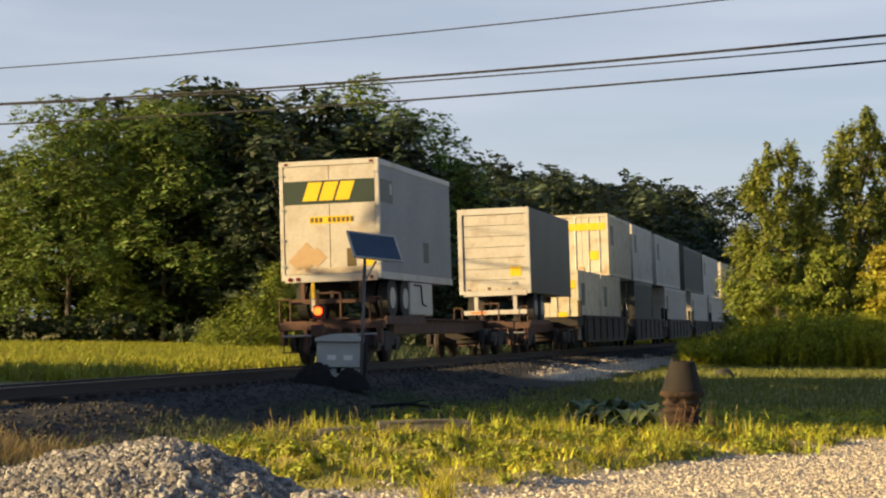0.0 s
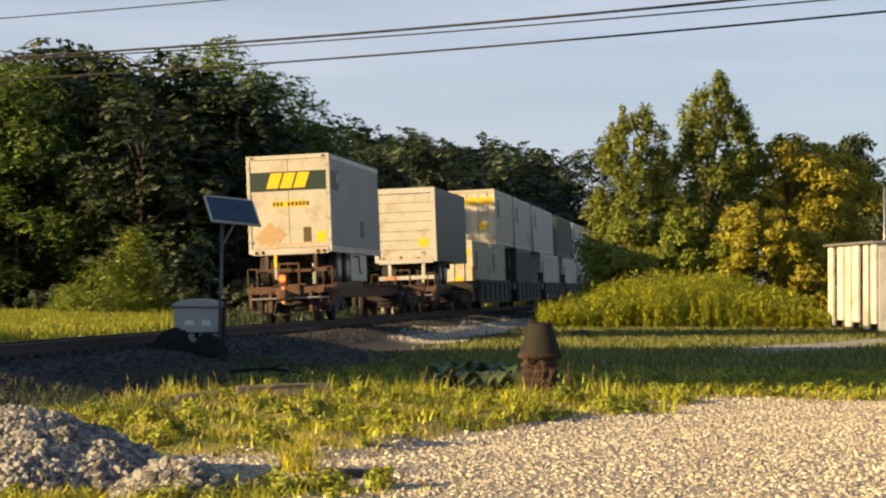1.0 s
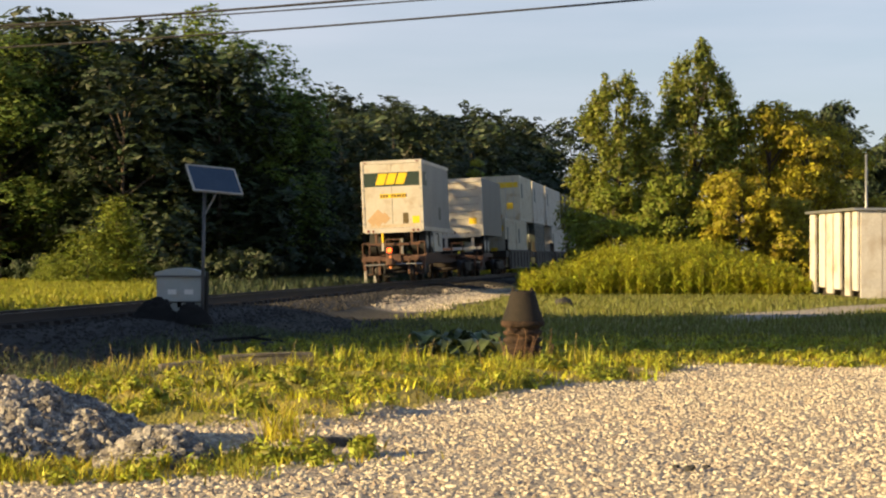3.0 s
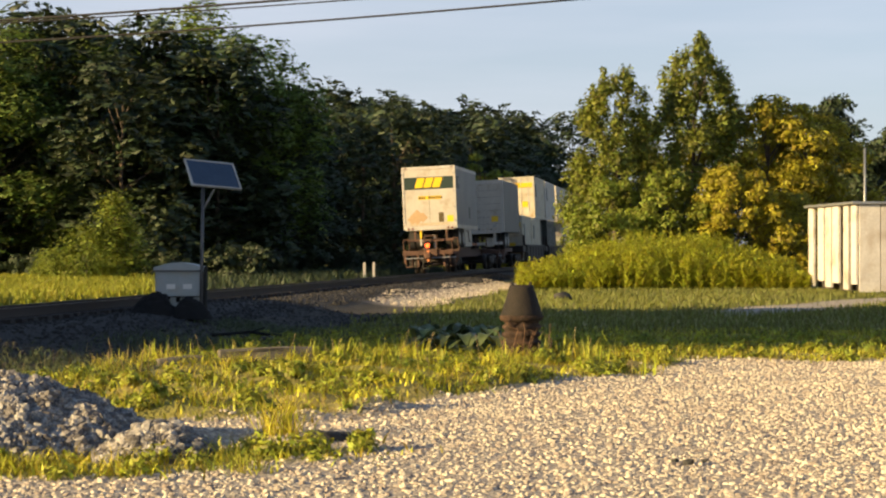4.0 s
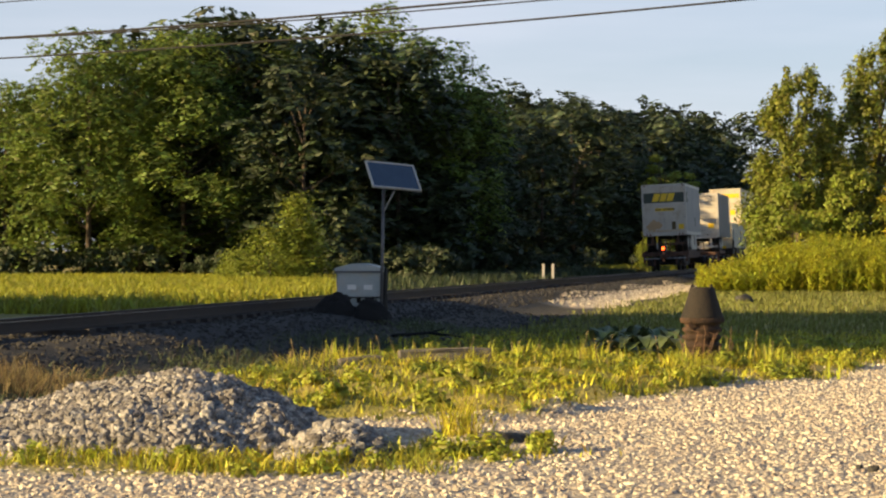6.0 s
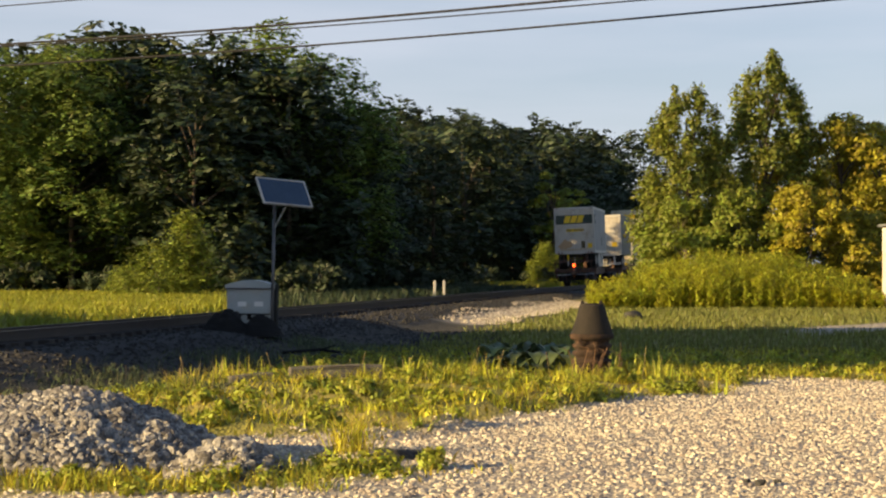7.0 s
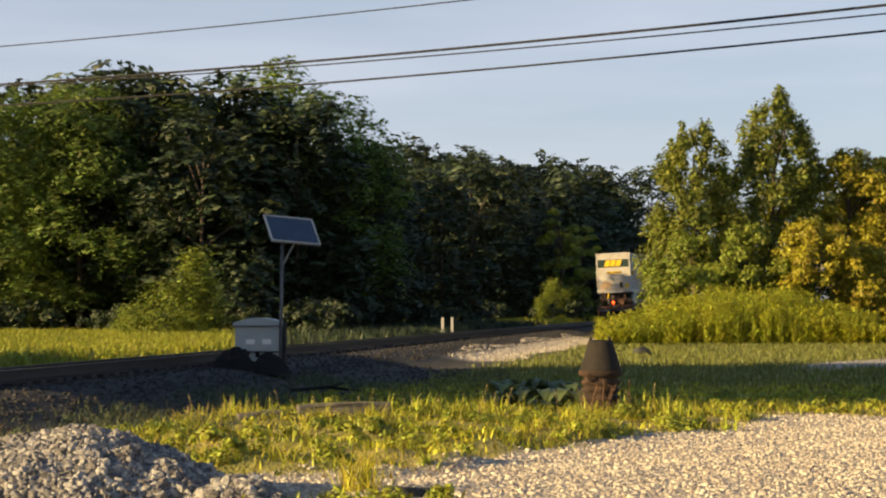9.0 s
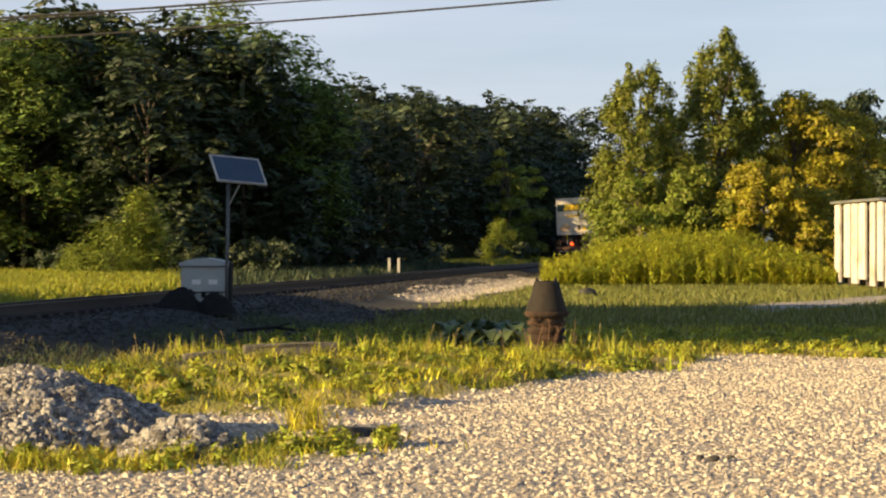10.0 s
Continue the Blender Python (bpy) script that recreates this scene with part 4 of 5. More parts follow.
def train():
    v = rides(van_trailer(), 0.0)
    rides(spine_car(17.5, 7.0), -0.6)
    rides(marker_light(), -1.05)
    rides(roller_trailer(), 19.5)
    rides(spine_car(12.0, 8.6), 18.2)
    w = well_car(15.2)
    rides(w, 28.9)
    # metres ahead, length, tier, paint
    stacks = [(30.2, 6.1, 0, "cream"), (36.5, 6.1, 0, "cream"), (39.2, 7.6, 1, "cream"),
              (47.8, 7.4, 0, "dark_box"), (47.6, 8.2, 1, "white")]
    rides(copy_thing(w, Matrix()), 44.6)
    s, i = 57.4, 0
    while s < 205:
        rides(copy_thing(w, Matrix()), s + 2.2)
        stacks.append((s + 3.7, 12.0, 0, "white"))
        stacks.append((s, 12.4, 1, "dark_box" if i == 1 else "white"))
        s += 13.0 if i % 2 else 15.2
        i += 1
    made = {}
    for s, length, tier, paint in stacks:
        key = (length, paint)
        c = copy_thing(made[key], Matrix()) if key in made else container(length, 2.86, paint, 1)
        made.setdefault(key, c)
        c["tier"] = tier
        rides(c, s)


def train_pose(s, z=0.0):
    y = TRAIN_START + s * ALONG.y
    return pose(TRACK_X + TRACK_K * y, y, rail_z(y), 0, 0, HEADING) @ pose(0, 0, 0, 0, CANT, 0) @ pose(0, 0, z)


def motions():
    for ob, s in riders:
        z = 0.0
        if "tier" in ob:
            z = 3.3 if ob["tier"] else 0.4
            del ob["tier"]
        if ob.name.startswith("end_of_train"):
            z = 1.1
        walk(ob, [(t, train_pose(s + SPEED * t, z)) for t in (0.0, 2.5, 5.0, 7.5, 10.0)])


# ---- things beside the track ----
def solar_mast():
    x, y = -4.73, 36.2
    g = float(ground_z(x, y))
    ob = tagged(new("solar_panel_mast"), "blue solar panel on a thin steel mast", "solar panel")
    ob.location = (x, y, g)
    part("mast", rod((0, 0, -0.1), (0.05, 0, 2.72), 0.034, sides=12), "mast", ob, "grey steel mast", True)
    part("brace", rod((0.05, 0, 2.2), (0.28, -0.05, 2.62), 0.022), "galv", ob)
    u, d = Vector((0.88, 0.55, -0.07)), Vector((0.24, -0.40, -0.52))
    nrm = u.cross(d).normalized() * -1
    if nrm.z < 0:
        nrm = -nrm
    m = Matrix.Identity(4)
    yv = -d.normalized()
    xv = u.normalized()
    yv = (yv - xv * yv.dot(xv)).normalized()
    zv = xv.cross(yv)
    for i in range(3):
        m[i][0], m[i][1], m[i][2] = xv[i], yv[i], zv[i]
    m = Matrix.Translation((0.25, -0.03, 2.92)) @ m
    w, h = 0.55, 0.37
    f = bmesh.new()
    for lo, hi in (((-w, -h, -0.02), (-w + 0.035, h, 0.025)), ((w - 0.035, -h, -0.02), (w, h, 0.025)), ((-w + 0.035, h - 0.035, -0.02), (w - 0.035, h, 0.025)), ((-w + 0.035, -h, -0.02), (w - 0.035, -h + 0.035, 0.025))):
        block(lo, hi, 0.004, f)
    p = part("panel_frame", f, "white", ob, "bright aluminium frame")
    p.matrix_local = m
    part("cell_sheet", block((-w + 0.035, -h + 0.035, -0.01), (w - 0.035, h - 0.035, 0.012)), "cell", p, "dark blue solar cells")


def signal_cabinet():
    x, y = -5.2, 36.6
    g = float(ground_z(x, y))
    ob = tagged(new("signal_cabinet"), "grey metal trackside equipment cabinet with rounded lid", "cabinet")
    ob.location = (x, y, g)
    part("plinth", block((-0.42, -0.25, -0.1), (0.42, 0.25, 0.36), 0.02), "cabinet", ob, "pale concrete plinth")
    part("body", block((-0.47, -0.32, 0.33), (0.47, 0.32, 0.9), 0.04), "cabinet", ob)
    lid = bmesh.new()
    n = 9
    ring = [(-0.5 + i / (n - 1), 0.88 + 0.16 * math.sin(math.pi * (0.12 + 0.76 * i / (n - 1)))) for i in range(n)]
    for a in (-0.36, 0.36):
        vs = [lid.verts.new((px_, a, pz)) for px_, pz in ring] + [lid.verts.new((0.5, a, 0.86)), lid.verts.new((-0.5, a, 0.86))]
        lid.faces.new(vs if a > 0 else vs[::-1])
    lid.verts.ensure_lookup_table()
    k = n + 2
    for i in range(k):
        j = (i + 1) % k
        lid.faces.new((lid.verts[i], lid.verts[j], lid.verts[k + j], lid.verts[k + i]))
    part("lid", lid, "cabinet", ob, "curved grey lid")
    for s in (-0.24, 0.1):
        part("label_plate", block((s, -0.330, 0.50), (s + 0.18, -0.3215, 0.60), 0.003), "plate", ob, "small white plate")
    part("seam", block((-0.475, -0.33, 0.33), (0.475, -0.3, 0.352)), "heap", ob, "dark seam under the body")
    rng = random.Random(12)
    for i in range(5):
        dx_ = -0.36 + i * 0.16 + rng.uniform(-0.03, 0.03)
        part("stain", block((dx_, -0.256, 0.33 - rng.uniform(0.03, 0.12)), (dx_ + rng.uniform(0.03, 0.11), -0.2505, 0.33)), "heap", ob, "dark drip stain")
    # dark strip paints the shade along the lid's lower edge
    part("lid_shade_strip", block((-0.5, -0.372, 0.85), (0.5, -0.362, 0.885), 0.003), "mast", ob, "dark strip for the shade at the lower lid edge")
    part("conduit", rod((0.52, -0.1, -0.1), (0.52, -0.1, 0.95), 0.05), "black", ob, "black conduit")


def heap_mesh(rx, ry, h, seed, res=40, power=1.0, skew=1.0):
    """A mound with an uneven outline, steeper on its right by skew; its rim dips below the ground."""
    bm = bmesh.new()
    rows = []
    for i in range(res + 1):
        r = i / res
        ring = []
        for j in range(res * 2):
            a = j * math.pi / res
            x, y = math.cos(a) * r, math.sin(a) * r
            n1 = noise.noise(Vector((x * 1.6, y * 1.6, seed)))
            n2 = noise.noise(Vector((x * 6, y * 6, seed + 3)))
            z = h * (max(0.0, 1 - r ** power) * (1 + 0.22 * n1) + 0.13 * n2) - 0.03 * r
            w = rx / skew if x > 0 else rx
            ring.append(bm.verts.new((x * w * (1 + 0.15 * n1), y * ry * (1 + 0.15 * n1), z)))
        rows.append(ring)
    for p, q in zip(rows, rows[1:]):
        for j in range(res * 2):
            bm.faces.new((p[j], q[j], q[(j + 1) % (res * 2)], p[(j + 1) % (res * 2)]))
    bmesh.ops.remove_doubles(bm, verts=rows[0], dist=0.001)
    return bm


def gravel_pile(x, y, rx, ry, h, seed, count, label):
    g = float(ground_z(x, y))
    ob = tagged(new("gravel_pile"), label, "gravel pile")
    ob.location = (x, y, g)
    core = part("core", heap_mesh(rx, ry, h, seed, power=1.75, skew=2.3), "stone_grey", ob, "", True)
    me = core.data
    rng = np.random.default_rng(seed)
    co = np.empty(len(me.vertices) * 3)
    me.vertices.foreach_get("co", co)
    co = co.reshape(-1, 3)
    tris = []
    for p in me.polygons:
        vs = list(p.vertices)
        for i in range(1, len(vs) - 1):
            tris.append((vs[0], vs[i], vs[i + 1]))
    tris = np.array(tris)
    area = np.linalg.norm(np.cross(co[tris[:, 1]] - co[tris[:, 0]], co[tris[:, 2]] - co[tris[:, 0]]), axis=1)
    pick = rng.choice(len(tris), count, p=area / area.sum())
    u, w = rng.uniform(0, 1, count), rng.uniform(0, 1, count)
    u, w = np.where(u + w > 1, 1 - u, u), np.where(u + w > 1, 1 - w, w)
    t = tris[pick]
    pos = co[t[:, 0]] + (co[t[:, 1]] - co[t[:, 0]]) * u[:, None] + (co[t[:, 2]] - co[t[:, 0]]) * w[:, None]
    st = pebbles("stone_cover", pos[:, 0], pos[:, 1], pos[:, 2], 0.014 + 0.036 * rng.uniform(0, 1, count) ** 2, "stone_grey", "loose crushed stones", 0.9)
    st.parent = ob
    del st["category"]
    return ob


def iron_pot():
    x, y = 1.32, 26.7
    ob = tagged(new("rusted_iron_stack"), "rusty brown stacked iron pots with tapered top", "iron pot")
    ob.location = (x, y, float(ground_z(x, y)) - 0.05)
    ob.scale = (0.87, 0.87, 1.08)
    rings = [(0.33, 0.0)]
    for k, z in enumerate((0.05, 0.155, 0.265, 0.37, 0.475)):
        w = 0.352 - 0.006 * k
        rings += [(w, z), (w + 0.008, z + 0.035), (w - 0.005, z + 0.05), (w - 0.045, z + 0.065), (w - 0.042, z + 0.092)]
    part("drum", spun(rings + [(0.31, 0.60)], 36, wobble=0.11), "pot", ob, "corroded ribbed drum", True)
    part("collar", spun([(0.31, 0.58), (0.365, 0.60), (0.375, 0.65), (0.34, 0.68)], 32, wobble=0.05), "pot", ob, "rusty collar", True)
    part("cone", spun([(0.365, 0.64), (0.345, 0.70), (0.28, 0.88), (0.215, 1.06), (0.2, 1.085), (0.185, 1.02), (0.02, 1.0)], 32, wobble=0.04), "pot_top", ob, "dark tapered top", True)
    for a in (0.6, 2.6):
        k = rod((math.cos(a) * 0.17, math.sin(a) * 0.17, 1.05), (math.cos(a) * 0.2, math.sin(a) * 0.2, 1.12), 0.035, 0.025, 8)
        part("lug", k, "pot_top", ob, "small iron lug", True)
    for k in range(5):
        z = 0.12 + 0.11 * k
        part("rust_flake", block((-0.05, -0.012, -0.03), (0.07, 0.012, 0.03), 0.008), "pot", ob, "flaking rust").matrix_local = pose(-0.2 + 0.1 * (k % 4), -0.325, z, 8, 10 * k, -20 + 9 * k)
    # dead twigs that lean on it
    rng = random.Random(33)
    for k in range(7):
        bx_, by2 = x + rng.uniform(-0.45, 0.42), y - rng.uniform(0.36, 0.5)
        g = float(ground_z(bx_, by2))
        p0, p1 = Vector((0, 0, -0.03)), Vector((rng.uniform(-0.12, 0.16), 0.05, rng.uniform(0.28, 0.5)))
        tw = rod(p0, p1, 0.009, 0.005, 5)
        rod(p1, p1 + Vector((rng.uniform(-0.2, 0.2), 0.0, rng.uniform(-0.02, 0.14))), 0.006, 0.003, 5, tw)
        t = tagged(link("twig", tw, "twig"), "thin dead twig beside the rusty pots", "twig", "dead twigs")
        t.location = (bx_, by2, g)


def timber(x, y, length, turn, w, h, label):
    ob = tagged(link("timber_beam", block((-length / 2, -w / 2, 0), (length / 2, w / 2, h), 0.025), "log"), label, "timber")
    bm = bmesh.new()
    bm.from_mesh(ob.data)
    bmesh.ops.subdivide_edges(bm, edges=bm.edges[:], cuts=3)
    for v in bm.verts:
        v.co += Vector((0, noise.noise(v.co * 3) * 0.03, noise.noise(v.co * 3 + Vector((5, 0, 0))) * 0.03))
    bm.to_mesh(ob.data)
    bm.free()
    ob.matrix_world = pose(x, y, float(ground_z(x, y)) - 0.005, 0, -2, turn)


def marker_posts():
    for x in (-3.3, -2.85):
        y = 85
        ob = tagged(new("marker_post"), "short white marker post beside the track", "post", "white posts")
        ob.location = (x, y, float(ground_z(x, y)))
        part("stake", block((-0.06, -0.06, -0.1), (0.06, 0.06, 0.75), 0.015), "white", ob)


def shed():
    """A long white metal shed; its boards stand apart over dark timber."""
    ob = tagged(new("shed"), "long white metal-clad shed with dark gaps between sheets", "shed")
    a, b = Vector((15.7, 66.0, 0)), Vector((15.26, 72.2, 0))
    h = 3.42
    d = (b - a).normalized()
    r = Vector((d.y, -d.x, 0))
    m = Matrix(((r.x, d.x, 0, a.x), (r.y, d.y, 0, a.y), (0, 0, 1, 0), (0, 0, 0, 1)))
    ob.matrix_world = m
    L = (b - a).length
    part("core", block((0.35, 0.06, 0), (7.9, L, h - 0.1), 0.01), "gap", ob, "dark timber frame")
    for z in (0.5, h * 0.5, h - 0.35):
        part("girt", block((0.06, 0.05, z - 0.06), (0.35, L, z + 0.06), 0.01), "gap", ob, "dark timber girt")
    rng = random.Random(4)
    y = 0.02
    while y < L - 0.4:
        w = rng.choice((0.45, 0.6, 0.8, 1.15))
        part("cladding_sheet", block((-0.02 - rng.uniform(0, 0.03), y, 0.12 + rng.uniform(0, 0.3)), (0.058, min(L, y + w), h - 0.12), 0.008), "sheet", ob, "white metal sheet")
        y += w + rng.choice((0.22, 0.36, 0.55))
    x = 0.1
    while x < 7.6:
        part("cladding_sheet", block((x, -0.02, 0.05), (x + 0.8, 0.058, h - 0.12), 0.008), "sheet", ob, "white metal sheet")
        x += 0.83
    part("roof", block((-0.2, -0.15, h - 0.1), (8.1, L + 0.15, h), 0.02), "galv", ob, "flat grey metal roof")
    p = tagged(new("utility_pole"), "thin grey pole behind the shed", "pole")
    p.location = (19.4, 80, 0)
    part("shaft", rod((0, 0, 0), (0, 0, 6.2), 0.07, 0.05, 10), "galv", p, "", True)


def cables():
    """Sagging overhead cables that cross above the track."""
    for r, za, dz in ((0.027, 9.9, -0.5), (0.034, 10.4, -0.27), (0.020, 10.0, 0.27), (0.018, 11.83, -0.695)):
        bm = bmesh.new()
        a, b = Vector((44, 21.4, za)), Vector((-50, 72, za + dz))
        n = 60
        ring0 = None
        side = Vector((b - a)).normalized().cross(Vector((0, 0, 1)))
        for i in range(n + 1):
            t = i / n
            c = a.lerp(b, t) - Vector((0, 0, 8.0 * t * (1 - t)))
            ring = [bm.verts.new(c + side * math.cos(k * 1.0472) * r + Vector((0, 0, math.sin(k * 1.0472) * r))) for k in range(6)]
            if ring0:
                for k in range(6):
                    bm.faces.new((ring0[k], ring0[(k + 1) % 6], ring[(k + 1) % 6], ring[k]))
            ring0 = ring
        tagged(link("overhead_cable", bm, "wire", None, "", True), "dark sagging overhead cable", "cable", "overhead cables", kind="structure")


track()
woods()
right_trees()
far_bushes()
shade_trees()
train()
solar_mast()
signal_cabinet()
gravel_pile(-3.45, 15.1, 2.6, 1.35, 0.57, 7, 14000, "grey crushed-stone pile on the grass edge")
gravel_pile(-2.05, 14.2, 0.75, 0.5, 0.27, 9, 1900, "small mound of crushed stone")
mound = heap_mesh(0.58, 0.36, 0.50, 3, 18, 1.7)
bmesh.ops.translate(mound, vec=(-0.36, 0, 0), verts=mound.verts)
lobe = heap_mesh(0.48, 0.34, 0.40, 8, 16, 1.7)
bmesh.ops.translate(lobe, vec=(0.36, -0.04, 0), verts=lobe.verts)
join(lobe, mound)
black = tagged(link("soil_mound", mound, "heap", None, "", True), "black two-lobed heap before the cabinet", "heap")
black.location = (-5.2, 35.5, float(ground_z(-5.2, 35.5)) - 0.02)
iron_pot()
timber(-2.25, 23.9, 1.25, 12, 0.24, 0.21, "weathered grey timber beam lying in grass")
timber(-3.25, 22.9, 0.6, 20, 0.18, 0.17, "short weathered timber end in grass")
marker_posts()


def burdock(x, y, seed, r=0.45):
    """A clump of large drooping leaves on short stalks."""
    rng = random.Random(seed)
    ob = tagged(new("broadleaf_plant"), "dark-green clump of large drooping leaves", "plant", "large-leaved plants")
    ob.location = (x, y, float(ground_z(x, y)))
    for i in range(13):
        a, up = rng.uniform(0, 6.283), rng.uniform(0.15, 0.55)
        l, w = rng.uniform(0.28, 0.46), rng.uniform(0.09, 0.15)
        bm = bmesh.new()
        rows = []
        for k in range(6):
            t = k / 5
            c = Vector((0.08 + t * l, 0, up * (0.5 + 1.1 * t - 1.2 * t * t)))
            h = w * math.sin(math.pi * (0.08 + 0.9 * t)) ** 0.8
            rows.append([bm.verts.new(c + Vector((0, s * h, 0.25 * abs(s) * h))) for s in (-1, 0, 1)])
        for p, q in zip(rows, rows[1:]):
            for k in range(2):
                bm.faces.new((p[k], p[k + 1], q[k + 1], q[k]))
        rod((0, 0, -0.03), (0.09, 0, up * 0.5), 0.009, 0.006, 5, bm)
        o = part("leaf", bm, "burdock", ob, "", True)
        o.matrix_local = pose(rng.uniform(-0.1, 0.1), rng.uniform(-0.1, 0.1), 0, 0, 0, math.degrees(a))
    return ob


for i, (x, y) in enumerate(((0.35, 27.6), (0.72, 28.3), (0.85, 27.2), (-0.1, 28.2), (0.55, 29.2), (0.1, 28.9))):
    burdock(x, y, 90 + i)


def boulder(x, y, r, seed):
    bm = bmesh.new()
    bmesh.ops.create_icosphere(bm, subdivisions=3, radius=1)
    for v in bm.verts:
        v.co *= r * (1 + 0.28 * noise.noise(v.co * 1.3 + Vector((seed, 0, 0))) + 0.08 * noise.noise(v.co * 4))
        v.co.z *= 0.6
    ob = tagged(link("boulder", bm, "rock", None, "", True), "dark rounded boulder on the lawn", "boulder")
    ob.location = (x, y, float(ground_z(x, y)) + r * 0.3)


def slab(x, y, l, w, h, seed, turn):
    """A flat dark lump half sunk in the gravel."""
    bm = bmesh.new()
    bmesh.ops.create_icosphere(bm, subdivisions=3, radius=1)
    for v in bm.verts:
        k = 1 + 0.25 * noise.noise(v.co * 1.6 + Vector((seed, 0, 0)))
        v.co = Vector((v.co.x * l * k, v.co.y * w * k, max(-0.3, min(0.55, v.co.z)) * h * k))
    ob = tagged(link("stone_shadow_lump", bm, "rock", None, "", False), "flat dark lump in pale gravel, for debris and a tuft shadow", "stone", "dark stones on the gravel")
    ob.matrix_world = pose(x, y, float(ground_z(x, y)) + 0.02, 0, 0, turn)


# two dark lumps stand in for the shadow the grass tuft casts
slab(-0.98, 15.2, 0.2, 0.13, 0.12, 2, 10)
slab(-0.78, 15.35, 0.09, 0.07, 0.08, 4, 60)
# small dark stone debris
slab(1.95, 13.6, 0.05, 0.04, 0.045, 6, 20)
slab(2.09, 13.7, 0.03, 0.03, 0.03, 8, 70)
slab(1.86, 13.72, 0.035, 0.025, 0.03, 9, 40)
boulder(4.2, 58.0, 0.3, 3)
boulder(-2.9, 31.0, 0.16, 5)
branch = bmesh.new()
for a, b, r in (((-4.0, 32.2, 0.10), (-3.3, 32.0, 0.17), 0.035), ((-3.3, 32.0, 0.17), (-2.7, 31.8, 0.10), 0.03), ((-3.3, 32.0, 0.17), (-3.0, 31.7, 0.26), 0.015)):
    rod(a, b, r, r * 0.8, 7, branch)
tagged(link("fallen_branch", branch, "heap", None, "", True), "black fallen branch lying beside the cabinet", "branch")
shed()
cables()

# ---- grass and weeds ----
def meadow(x, y):
    q = off_track(x, y)
    return (1 - gravelness(x, y)) * (1 - 0.8 * np.exp(-((x - 1.28) ** 2 + ((y - 26.1) / 1.3) ** 2) / 0.3)) * smooth(4.4, 6.0, q + wave(x, y, 0.9, 7) * 0.9) * in_view(x, y, 0.6) * np.clip(0.55 + wave(x, y, 1.9, 9) * 1.1, 0.06, 1)


gx, gy, gr = scatter(200000, -9, 12, 12.5, 36, meadow, 21)
blades("grass", gx, gy, ground_z(gx, gy), 0.04 + 0.11 * gr ** 2, 0.012 + 0.014 * gr, "blade", "sunlit yellow-green grass at the edge of the lot", 0.8)


def by_timber(x, y):
    """Open ground before the timber beams."""
    return np.exp(-(((x + 2.3) / 0.8) ** 2 + ((y - 23.3) / 0.7) ** 2)) + np.exp(-(((x + 3.3) / 0.5) ** 2 + ((y - 22.4) / 0.5) ** 2))


def leafy_cover():
    """Broad-leaved weeds in clumps between the grass: low mats and taller bushy plants."""
    rng = np.random.default_rng(77)
    for n, seed, r0, r1, count, size, up in ((4200, 78, 0.05, 0.11, 42000, 0.034, 0.015), (420, 79, 0.07, 0.09, 22000, 0.034, 0.05)):
        x, y, r = scatter(n, -8, 9, 12.6, 33, lambda x, y: meadow(x, y) * 0.9 * np.clip(1 - by_timber(x, y), 0, 1), seed)
        c = np.stack([x, y, ground_z(x, y) + up], 1)
        v, f = leaves(c, r0 + r1 * r ** 2, count, size, rng, 1.0)
        tagged(new("low_weeds", raw("low_weeds", v, f, "mat")), "broad-leaved weeds in sunlit grass", "weeds", kind="stuff")


leafy_cover()
gx, gy, gr = scatter(60000, -3, 22, 34, 72, lambda x, y: in_view(x, y) * smooth(4.6, 6.0, off_track(x, y) + wave(x, y, 0.9, 4) * 0.8) * (1 - 0.97 * drive_at(x, y)), 22)
blades("grass", gx, gy, ground_z(gx, gy), 0.06 + 0.14 * gr, np.full(len(gx), 0.03), "lawn", "short green grass between lot and weeds")
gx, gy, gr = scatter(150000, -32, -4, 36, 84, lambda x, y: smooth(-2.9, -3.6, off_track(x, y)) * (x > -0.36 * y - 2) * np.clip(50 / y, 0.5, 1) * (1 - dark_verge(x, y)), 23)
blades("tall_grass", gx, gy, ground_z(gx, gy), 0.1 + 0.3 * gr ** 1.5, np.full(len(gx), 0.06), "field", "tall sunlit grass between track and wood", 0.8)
# taller tufts and dry stalks
ex, ey, er = scatter(16000, -1, 10, 118, 165, lambda x, y: smooth(-2.8, -3.4, off_track(x, y)) * smooth(-9, -7.5, off_track(x, y)), 27)
blades("far_grass", ex, ey, ground_z(ex, ey), 0.15 + 0.35 * er, np.full(len(ex), 0.07), "field", "sunlit grass at the end of the wood", 0.7)
rng = np.random.default_rng(31)
tx, ty = rng.uniform(-4.5, 4.5, 110), rng.uniform(16.5, 27, 110)
tx, ty = np.repeat(tx, 40) + rng.normal(0, 0.10, 4400), np.repeat(ty, 40) + rng.normal(0, 0.10, 4400)
ok = gravelness(tx, ty) < 0.4
tx, ty = tx[ok], ty[ok]
blades("grass_tufts", tx, ty, ground_z(tx, ty), rng.uniform(0.10, 0.27, len(tx)), np.full(len(tx), 0.013), "blade", "tall tufts of yellow-green grass", 1.0)
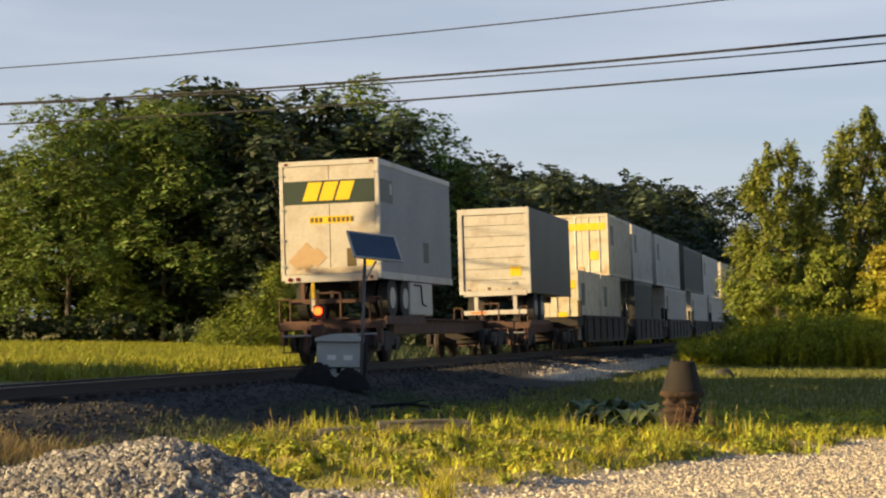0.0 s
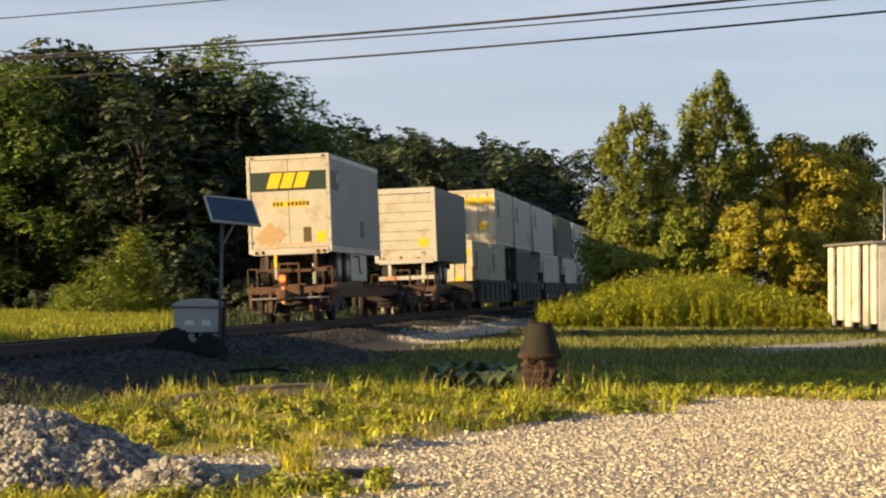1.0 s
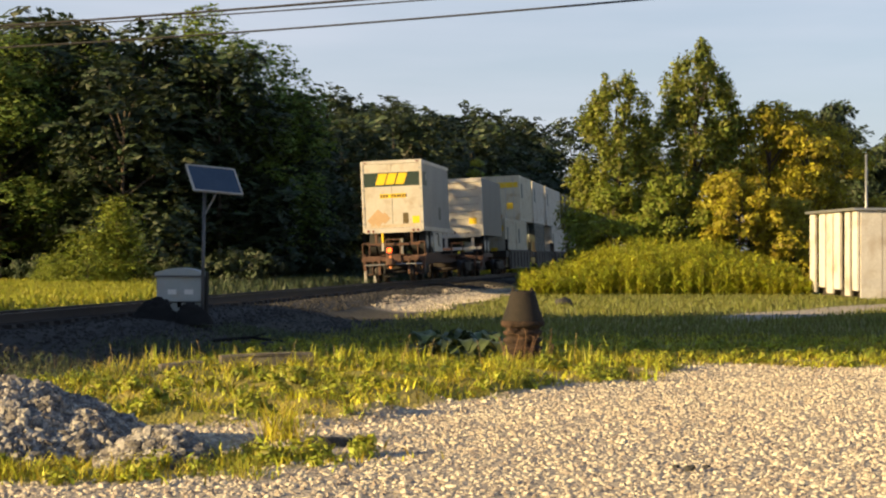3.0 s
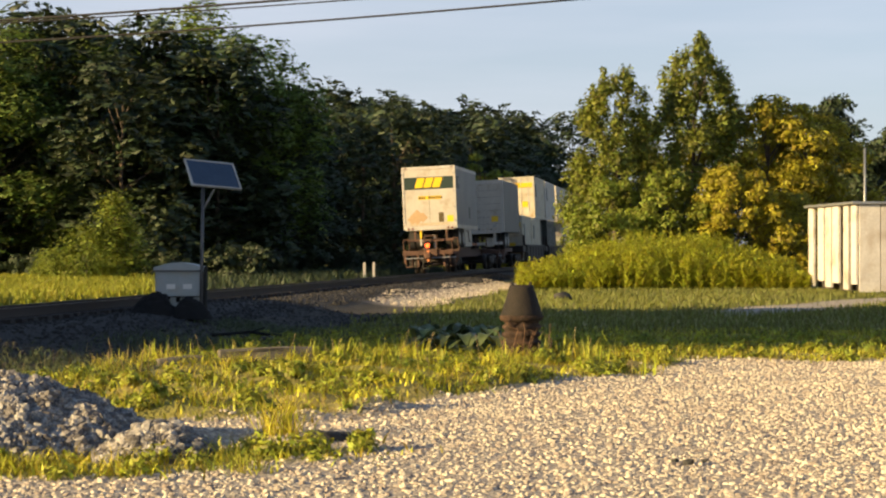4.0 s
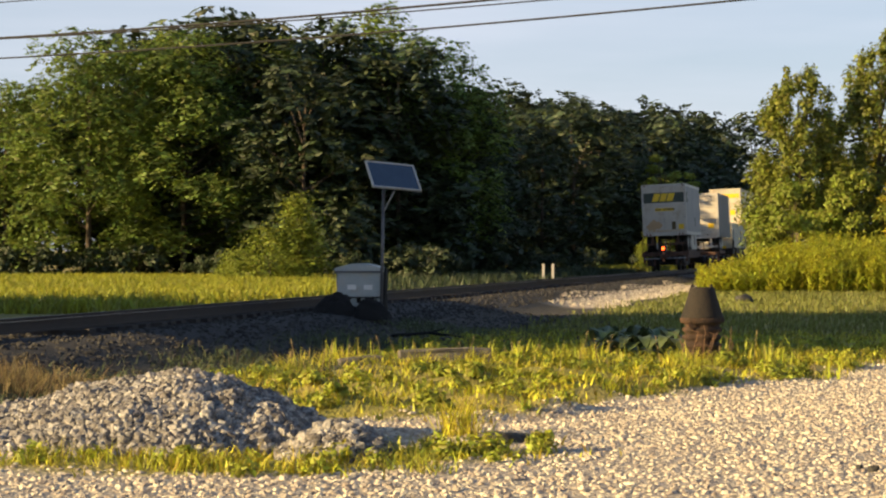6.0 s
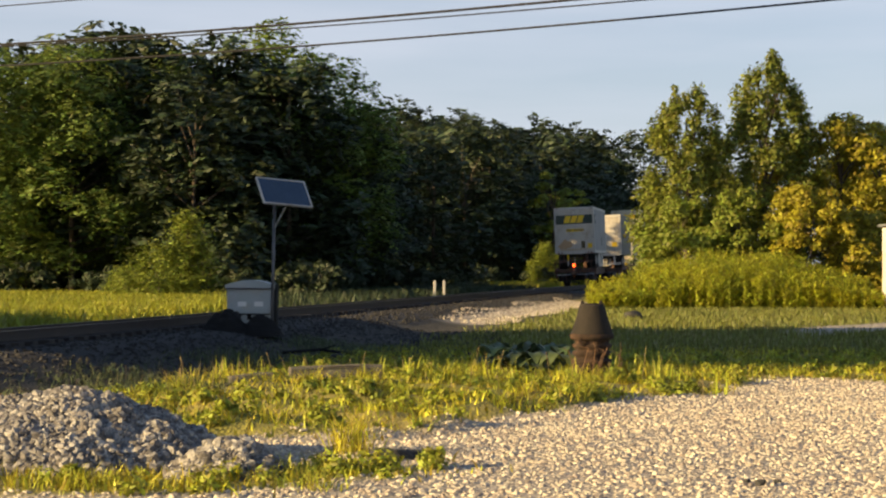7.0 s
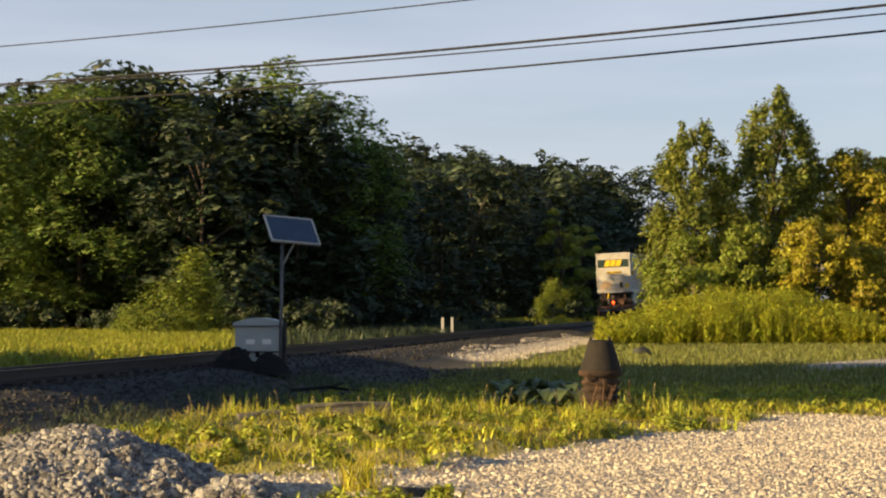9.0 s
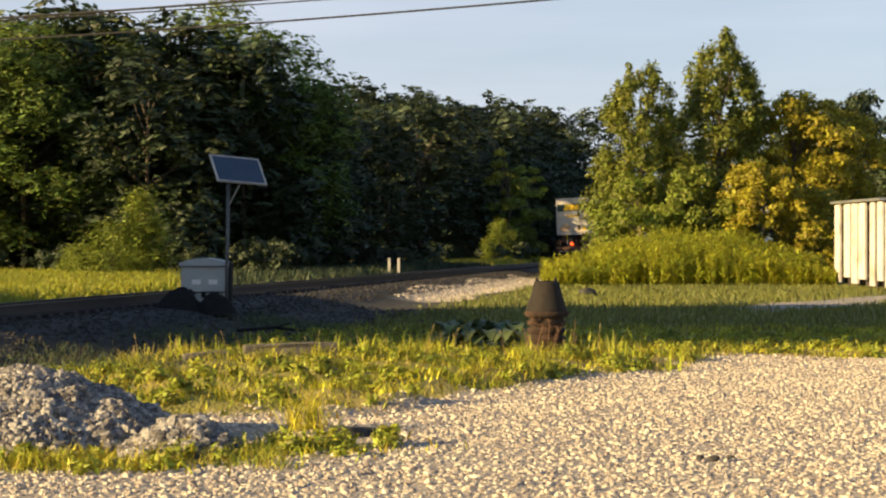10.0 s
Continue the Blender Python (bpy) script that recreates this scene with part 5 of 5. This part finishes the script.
# one large tuft on the gravel and a fringe of tufts before the pile
fx = np.concatenate([np.full(160, -1.35), np.repeat(rng.uniform(-4.6, -1.3, 55), 30)]) + rng.normal(0, 0.09, 160 + 1650)
fy = np.concatenate([np.full(160, 15.7), np.repeat(rng.uniform(13.1, 14.4, 55), 30)]) + rng.normal(0, 0.09, 160 + 1650)
fh = np.concatenate([rng.uniform(0.2, 0.48, 160), rng.uniform(0.06, 0.2, 1650)])
blades("grass_tufts", fx, fy, ground_z(fx, fy), fh, np.full(len(fx), 0.011), "blade", "yellow-green grass tufts on the gravel", 0.9)
sx, sy = rng.uniform(-5.5, 3, 110), rng.uniform(21.5, 28, 110)
wx, wy = np.repeat(rng.uniform(-4.2, 3.2, 60), 7), np.repeat(rng.uniform(23.5, 28.5, 60), 7)
wx, wy = wx + rng.normal(0, 0.06, 420), wy + rng.normal(0, 0.06, 420)
blades("weed_stalks", wx, wy, ground_z(wx, wy), rng.uniform(0.15, 0.42, 420), np.full(420, 0.022), "weed", "upright yellow-green weed stalks in the grass", 0.3, "weeds")
blades("dry_stalks", sx, sy, ground_z(sx, sy), rng.uniform(0.15, 0.4, 110), np.full(110, 0.012), "blade_dry", "dry pale grass stalks", 0.25)
ux, uy, ur = scatter(26000, -1.5, 7, 17, 29, lambda x, y: np.exp(-((y - lot_edge(np.clip(x, -1.2, 9)) - 0.7) / 1.0) ** 2) * smooth(-0.1, 0.5, wave(x, y, 1.1, 8)), 57)
blades("dry_grass", ux, uy, ground_z(ux, uy), 0.025 + 0.06 * ur, np.full(len(ux), 0.012), "blade_dry", "flattened dry grass at the gravel's edge", 1.2)
# a straw-coloured tuft beside the stone pile
ux, uy = rng.normal(-6.5, 0.5, 1500), rng.normal(19.6, 0.45, 1500)
blades("dry_grass", ux, uy, ground_z(ux, uy), rng.uniform(0.08, 0.28, 1500), np.full(1500, 0.012), "blade_dry", "straw-coloured dry grass clump", 0.8)


def seed_stalks():
    """Pale dry stalks with small seed heads."""
    rng = random.Random(19)
    spots = [(-4.3 + 0.14 * i + rng.uniform(-0.1, 0.1), 22.2 + rng.uniform(-0.4, 0.4)) for i in range(9)]
    spots += [(-3.2 + 0.42 * i + rng.uniform(-0.25, 0.25), 25.6 + rng.uniform(-0.6, 1.2)) for i in range(14)]
    for x, y in spots:
        h = rng.uniform(0.26, 0.46)
        lean = Vector((rng.uniform(-0.12, 0.12), rng.uniform(-0.08, 0.08), h))
        ob = tagged(new("dry_weed"), "pale dry weed stalk with a seed head", "weed", "dry weed stalks")
        ob.location = (x, y, float(ground_z(x, y)) - 0.02)
        part("stalk", rod((0, 0, 0), lean, 0.005, 0.003, 5), "blade_dry", ob)
        tip = rod(lean * 0.9, lean * 1.04, 0.009, 0.004, 6)
        part("seed_head", tip, "blade_dry", ob)


seed_stalks()


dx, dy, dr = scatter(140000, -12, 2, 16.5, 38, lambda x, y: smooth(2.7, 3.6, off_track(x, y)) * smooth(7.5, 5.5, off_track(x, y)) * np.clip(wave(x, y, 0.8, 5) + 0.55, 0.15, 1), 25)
blades("sparse_grass", dx, dy, ground_z(dx, dy), 0.04 + 0.13 * dr ** 2, np.full(len(dx), 0.016), "blade_shaded", "sparse grass on bare soil, shade put into its tone", 0.9)


# dark blades put the black shade below the cars into the colour
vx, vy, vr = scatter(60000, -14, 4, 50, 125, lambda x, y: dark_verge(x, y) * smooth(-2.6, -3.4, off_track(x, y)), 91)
blades("verge_weeds", vx, vy, ground_z(vx, vy), 0.12 + 0.35 * vr ** 2, np.full(len(vx), 0.05), "leaf_dark", "low weeds between track and wood, shade put into their dark tone", 0.6, "weeds")


def tall_weeds():
    """A stand of leafy tall weeds below the trees."""
    rng = np.random.default_rng(41)
    n = 2600
    x, y = rng.uniform(3.6, 15.2, n), rng.uniform(71.5, 78, n)
    clump = rng.uniform(0, 1, (40, 40))[np.clip((x * 2.6).astype(int), 0, 39), np.clip(((y - 71) * 1.6).astype(int), 0, 39)]
    edge = (0.42 + 0.58 * smooth(3.4, 8.6, x)) * (0.5 + 0.5 * smooth(15.8, 11.0, x))
    h = (1.35 + 0.55 * rng.uniform(0, 1, n) + 0.75 * clump + 0.22 * wave(x, y, 1.3, 3)) * edge * (0.55 + 0.45 * smooth(71.5, 74, y))
    z = ground_z(x, y)
    per = 22
    u = np.tile(np.linspace(0.08, 1, per), n) + rng.normal(0, 0.02, n * per)
    X, Y, Z, H = (np.repeat(k, per) for k in (x, y, z, h))
    a = rng.uniform(0, 6.283, n * per)
    lean = np.repeat(rng.normal(0, 0.09, n), per) * u * H
    root = np.stack([X + lean, Y, Z + u * H], 1)
    ln = rng.uniform(0.12, 0.27, n * per) * (1.2 - 0.5 * u)
    out = np.stack([np.cos(a), np.sin(a), rng.uniform(0.2, 1.3, n * per)], 1) * ln[:, None]
    side = np.stack([-np.sin(a), np.cos(a), np.zeros(n * per)], 1) * (ln * 0.2)[:, None]
    v = np.stack([root, root + out * 0.5 + side, root + out - np.array([0, 0, 0.03]), root + out * 0.5 - side], 1).reshape(-1, 3)
    o = (np.arange(n * per) * 4)[:, None]
    f = np.concatenate([o + np.array([[0, 1, 2]]), o + np.array([[0, 2, 3]])])
    tagged(new("tall_weeds", raw("tall_weeds", v, f, "weed")), "dense stand of tall yellow-green weeds", "weeds", kind="stuff")
    blades("weed_stems", x, y, z, h, np.full(n, 0.02), "weed", "upright weed stems", 0.08, "weeds")


tall_weeds()
motions()
